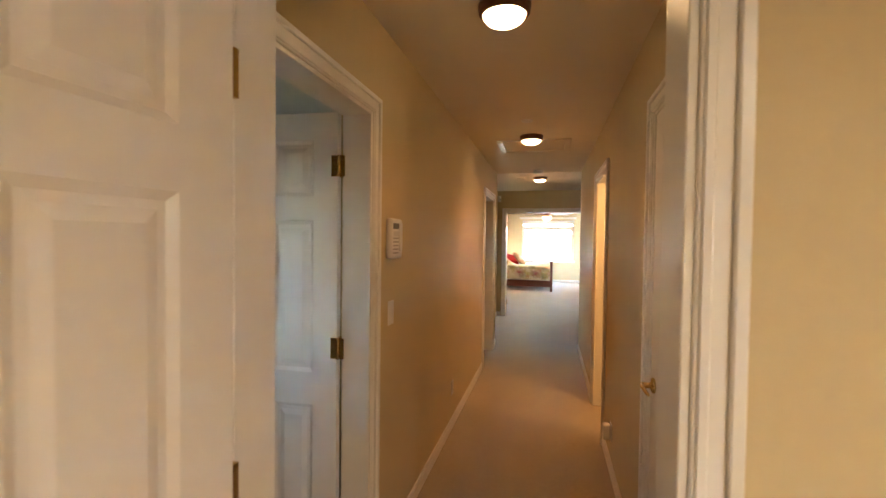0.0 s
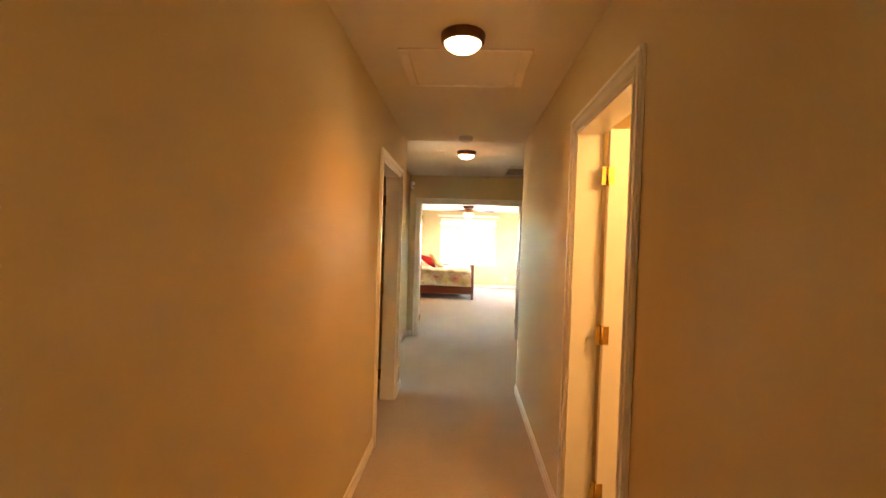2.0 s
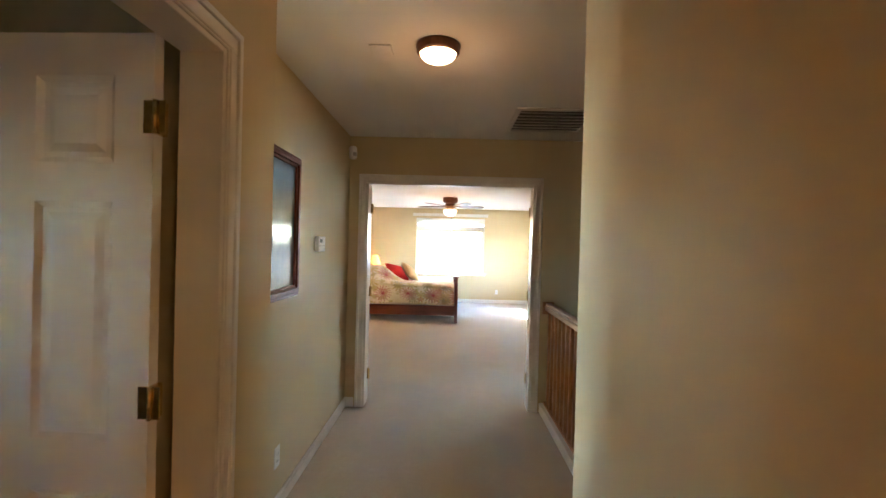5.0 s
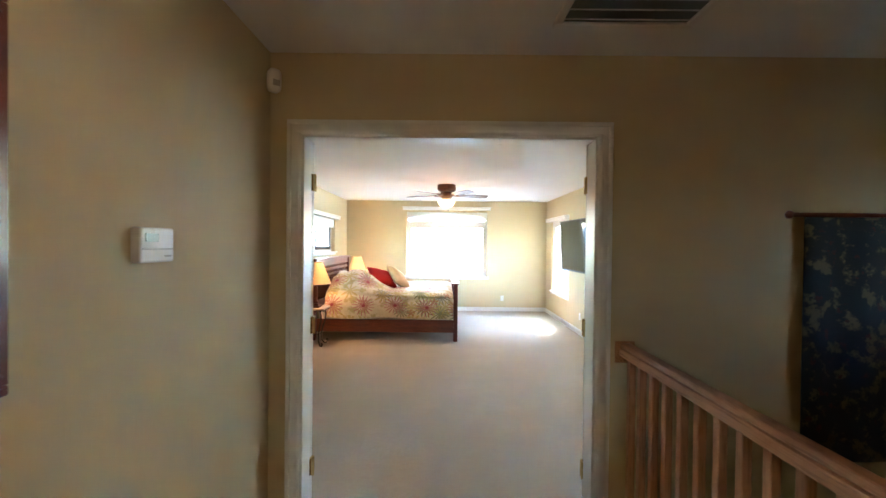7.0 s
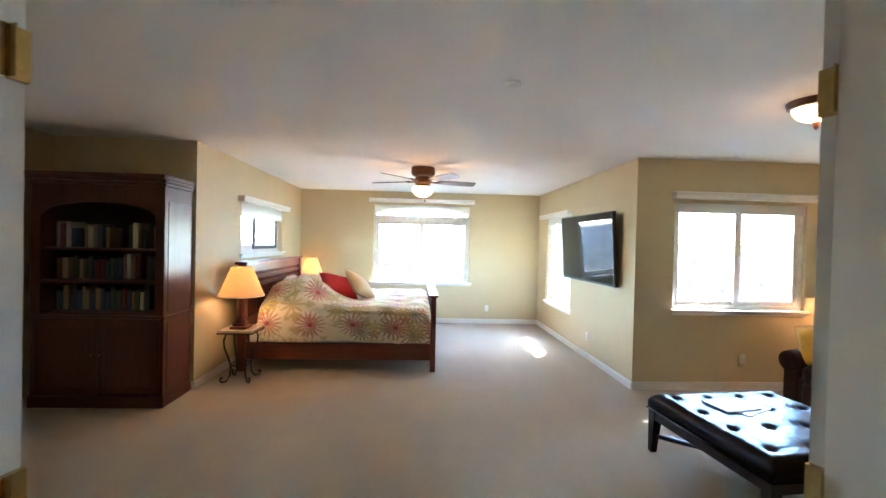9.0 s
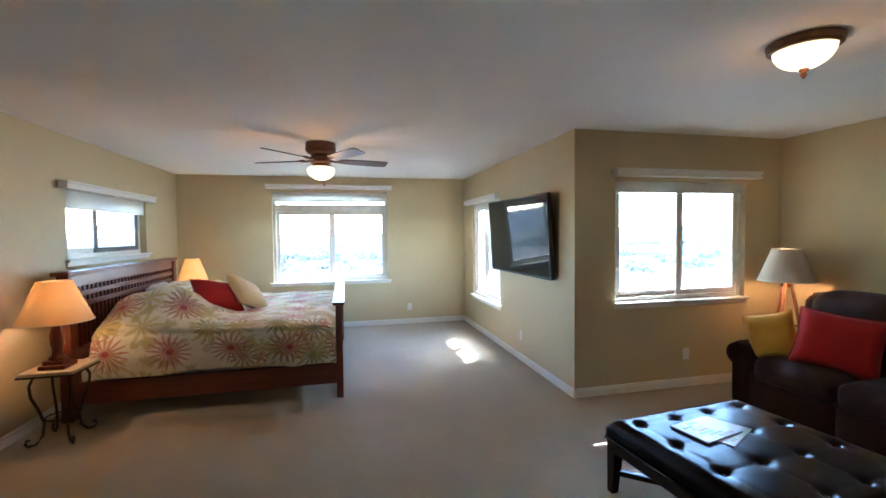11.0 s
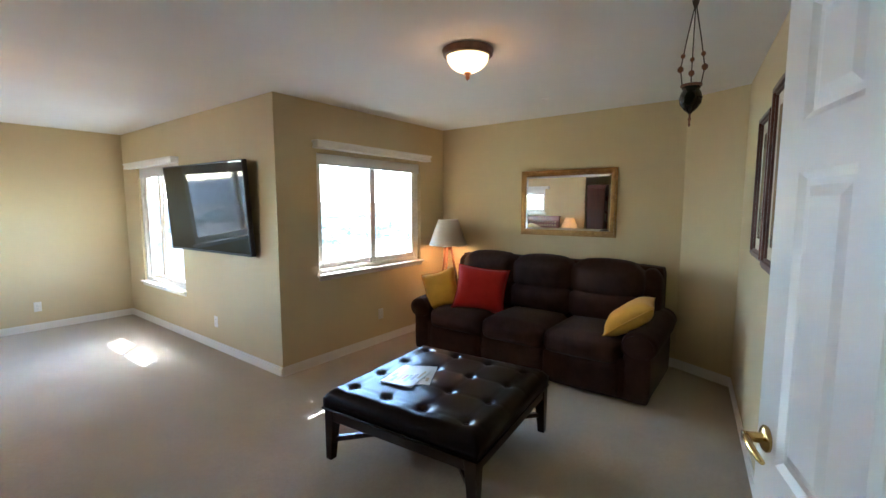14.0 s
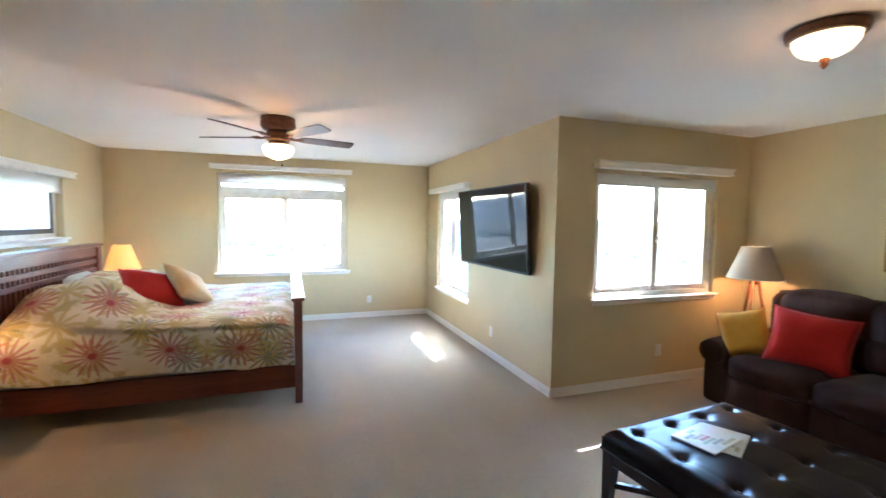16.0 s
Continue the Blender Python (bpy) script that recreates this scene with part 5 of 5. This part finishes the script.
def picture(name, m, w, h, fw, frame_mat, art, label, mat_board=0.0):
    e = thing(name, m, label, "picture")
    part("frame", frame_bars(w, h, [(0, fw * 0.35, 0.028), (fw * 0.3, fw * 0.75, 0.036), (fw * 0.7, fw, 0.024)]), frame_mat, e)
    if mat_board:
        part("mount", boxes((fw * 0.9, w - fw * 0.9, -0.012, -0.008, fw * 0.9, h - fw * 0.9)), PAPER2, e)
    g = fw * 0.9 + mat_board
    part("print", boxes((g, w - g, -0.014, -0.006 if mat_board else -0.008, g, h - g)), art, e)
    return e


PAPER2 = plain("cream_mount", (0.55, 0.48, 0.36), None, 0.6, strength=0)


def art_mat(name, lo, mid, hi, gloss):
    """A seascape-like print: bands that lighten upwards, broken by brushy noise."""
    m, t, p = material(name)
    c = t.nodes.new("ShaderNodeTexCoord")
    s = t.nodes.new("ShaderNodeSeparateXYZ")
    t.links.new(c.outputs["Generated"], s.inputs[0])
    n = noise_tex(t, 5, 5, 0.6)
    add = t.nodes.new("ShaderNodeMath")
    mul = t.nodes.new("ShaderNodeMath")
    mul.operation = "MULTIPLY"
    mul.inputs[1].default_value = 0.7
    t.links.new(n, mul.inputs[0])
    t.links.new(s.outputs[2], add.inputs[0])
    t.links.new(mul.outputs[0], add.inputs[1])
    a = mixed(t, ramp(t, add.outputs[0], 0.45, 0.85), lo, mid)
    t.links.new(mixed(t, ramp(t, add.outputs[0], 0.8, 1.2), a, hi), p.inputs["Base Color"])
    p.inputs["Roughness"].default_value = gloss
    return m


SEA = art_mat("sea_print", (0.30, 0.34, 0.38), (0.10, 0.16, 0.24), (0.20, 0.28, 0.38), 0.12)
SEPIA = art_mat("sepia_print", (0.28, 0.20, 0.11), (0.42, 0.32, 0.19), (0.34, 0.26, 0.16), 0.2)
picture("framed_picture", on_wall(LX - 0.001, 5.975, 1.165, 90), 0.635, 0.80, 0.06, CHERRY_Z, SEA, "sea picture in a dark cherry frame on the landing wall")
WALLANG = math.degrees(math.atan2(BY + 0.004 - 8.50, 1.30 - 4.70))


def pic_place(d, z):
    return pose(4.70 + d * math.cos(radians(WALLANG)), 8.50 + d * math.sin(radians(WALLANG)), z, 0, 0, WALLANG)


picture("framed_picture", pic_place(0.93, 1.20), 0.42, 0.82, 0.045, ARMOIRE, SEPIA, "sepia print in a dark frame on the bedroom wall", 0.07)
picture("framed_picture", pic_place(1.37, 1.175), 0.62, 0.93, 0.055, ARMOIRE, SEPIA, "large sepia print in a dark frame on the bedroom wall", 0.07)

# railing round the stairwell
RAILX = 1.245
structure("trim_stair_curb", boxes((1.185, 1.312, 5.676, DY - 0.001, 0.0, 0.085), bevel=0.004), TRIM, "white painted curb under the stair railing", "trim")
rail = thing("stair_railing", pose(RAILX, 0, 0.085), "oak stair railing with square balusters", "railing")
part("handrail", boxes((-0.032, 0.032, 5.69, DY - 0.012, 0.835, 0.878), (-0.026, 0.026, 5.69, DY - 0.012, 0.878, 0.905), bevel=0.009, seg=2), OAK_Y, rail)
part("rail_foot", boxes((-0.028, 0.028, 5.69, DY - 0.012, 0, 0.018), bevel=0.004), OAK_Y, rail)
part("wall_rosette", boxes((-0.05, 0.05, DY - 0.014, DY - 0.002, 0.80, 0.91), bevel=0.004), OAK_Y, rail)
k = 0
y = DY - 0.09
while y > 5.72:
    part("baluster", boxes((-0.016, 0.016, y - 0.016, y + 0.016, 0.018, 0.836), bevel=0.003), OAK_Z, rail)
    y -= 0.112

# woven hanging on a rod on the stairwell's far wall
def weave_mat():
    m, t, p = material("woven_tapestry")
    n = noise_tex(t, 9, 4, 0.7)
    a = mixed(t, ramp(t, n, 0.52, 0.60), (0.014, 0.016, 0.018), (0.10, 0.075, 0.035))
    a = mixed(t, ramp(t, noise_tex(t, 14, 3, 0.6), 0.62, 0.68), a, (0.05, 0.015, 0.012))
    t.links.new(a, p.inputs["Base Color"])
    p.inputs["Roughness"].default_value = 0.95
    bump(t, p, noise_tex(t, 250, 2, 0.5), 0.4, 0.002)
    return m


tap = thing("tapestry", pose(0.10, DY - 0.006, 0), "dark patterned tapestry hanging from a rod", "tapestry")
part("cloth", grid(lambda u, v: Vector((2.03 + 1.0 * u, -0.012 - 0.006 * math.sin(u * 25), 0.40 + 1.235 * v)), 50, 4), weave_mat(), tap)
part("lining", boxes((2.04, 3.02, -0.006, -0.001, 0.41, 1.63)), DARK, tap)
part("rod", tube([(1.95, -0.02, 1.645), (3.12, -0.02, 1.645)], 0.011, 10), CHERRY_X, tap)
for x in (1.95, 3.12):
    part("finial", lathe([(0.004, -0.02), (0.02, -0.01), (0.022, 0.005), (0.004, 0.02)], 12, pose(x, -0.02, 1.645, 0, 90, 0)), CHERRY_X, tap)


def hanging_lamp():
    e = thing("hanging_lamp", pose(2.88, 8.66, 0), "dark glass hanging votive lamp on three chains", "hanging lamp")
    part("hook", lathe([(0.006, 2.44), (0.016, 2.438), (0.012, 2.42), (0.004, 2.40)], 12), IRON, e)
    body = [(0.004, 1.905), (0.012, 1.915), (0.03, 1.93), (0.052, 1.96), (0.058, 1.99), (0.05, 2.02), (0.042, 2.035), (0.048, 2.05), (0.05, 2.058), (0.040, 2.058)]
    body = [(r * 0.85, 2.058 - (2.058 - z) * 0.85) for r, z in body]
    part("bowl", lathe(body, 24), plain("dark_green_glass", (0.012, 0.02, 0.016), None, 0.08, strength=0), e, "dark green glass bowl")
    part("drop", lathe([(0.003, 1.872), (0.006, 1.882), (0.004, 1.895), (0.008, 1.905), (0.004, 1.918), (0.006, 1.93)], 10), BRONZE, e)
    part("rim", lathe([(0.041, 2.052), (0.046, 2.056), (0.046, 2.064), (0.039, 2.064)], 24), BRONZE, e)
    for a in (10, 130, 250):
        c, s = math.cos(radians(a)), math.sin(radians(a))
        ch = part("chain", tube([(0.044 * c, 0.044 * s, 2.06), (0.056 * c, 0.056 * s, 2.13), (0.03 * c, 0.03 * s, 2.28), (0.004 * c, 0.004 * s, 2.41)], 0.0028, 6), IRON, e)
        part("bead", lathe([(0.003, -0.016), (0.013, -0.006), (0.013, 0.006), (0.003, 0.016)], 10, pose(0.056 * c, 0.056 * s, 2.13)), BRONZE, ch)
        part("bead", lathe([(0.003, -0.012), (0.010, -0.004), (0.010, 0.004), (0.003, 0.012)], 10, pose(0.047 * c, 0.047 * s, 2.19)), BRONZE, ch)


hanging_lamp()


# ---- outside ----
def hills():
    bm = bmesh.new()
    for k, (d, h, seed) in enumerate(((90, 4.5, 1.0), (170, 6.5, 5.0), (330, 9.5, 9.0))):
        def f(u, v, d=d, h=h, seed=seed):
            a = radians(-80 + 220 * u)
            r = d * (1 + 0.35 * v)
            z = -3.3 + h * math.sin(math.pi * min(1, v * 0.9 + 0.02)) * (0.55 + 0.6 * noise.noise(Vector((math.cos(a) * 3 + seed, math.sin(a) * 3, v * 1.5))))
            return Vector((1 + r * math.cos(a), 11 + r * math.sin(a), z))
        grid(f, 90, 8, bm=bm)
    return bm


# Greyed, bluish tones put the haze of distance into the hills' colour.
tagged(linked("hills", hills(), plain("hazed_scrub_hill", (0.062, 0.07, 0.072), (0.10, 0.10, 0.098), 1.0, scale=0.22, grain=0.6, strength=0.6, distance=0.5, spec=0.0)), "hazy scrub-covered hills in the distance", "hills", kind="structure")


def scrub():
    """Low bushes scattered over the slopes, each a loose heap of small leaf sprays."""
    r = random.Random(8)
    verts, faces = [], []
    for i in range(1500):
        a, d = radians(r.uniform(-20, 175)), 48 + 170 * r.random()
        cx, cy = 1 + d * math.cos(a), 13 + d * math.sin(a)
        w, h = r.uniform(0.5, 1.6) * (0.6 + d / 130), r.uniform(0.4, 1.1) * (0.6 + d / 160)
        for k in range(26):
            b, q = r.uniform(0, 6.28), r.random() ** 0.5
            c = Vector((cx + w * q * math.cos(b), cy + w * q * math.sin(b), -3.2 + h * r.random() * (1.15 - q * q)))
            u = Vector((r.uniform(-1, 1), r.uniform(-1, 1), r.uniform(-0.4, 1))).normalized() * r.uniform(0.2, 0.42) * w
            v = u.orthogonal().normalized() * r.uniform(0.12, 0.22) * w
            n = len(verts)
            verts += [c - u, c + v, c + u, c - v]
            faces.append((n, n + 1, n + 2, n + 3))
    me = bpy.data.meshes.new("scrub")
    me.from_pydata(verts, [], faces)
    # Pale leaf colour carries the distance haze; no mist is modelled.
    me.materials.append(plain("hazed_scrub_leaf", (0.13, 0.14, 0.125), (0.17, 0.175, 0.155), 0.9, scale=0.15, strength=0, spec=0.0))
    return tagged(new("scrub", me), "hazy grey-green scrub bushes scattered over the slopes", "bushes", kind="stuff")


scrub()
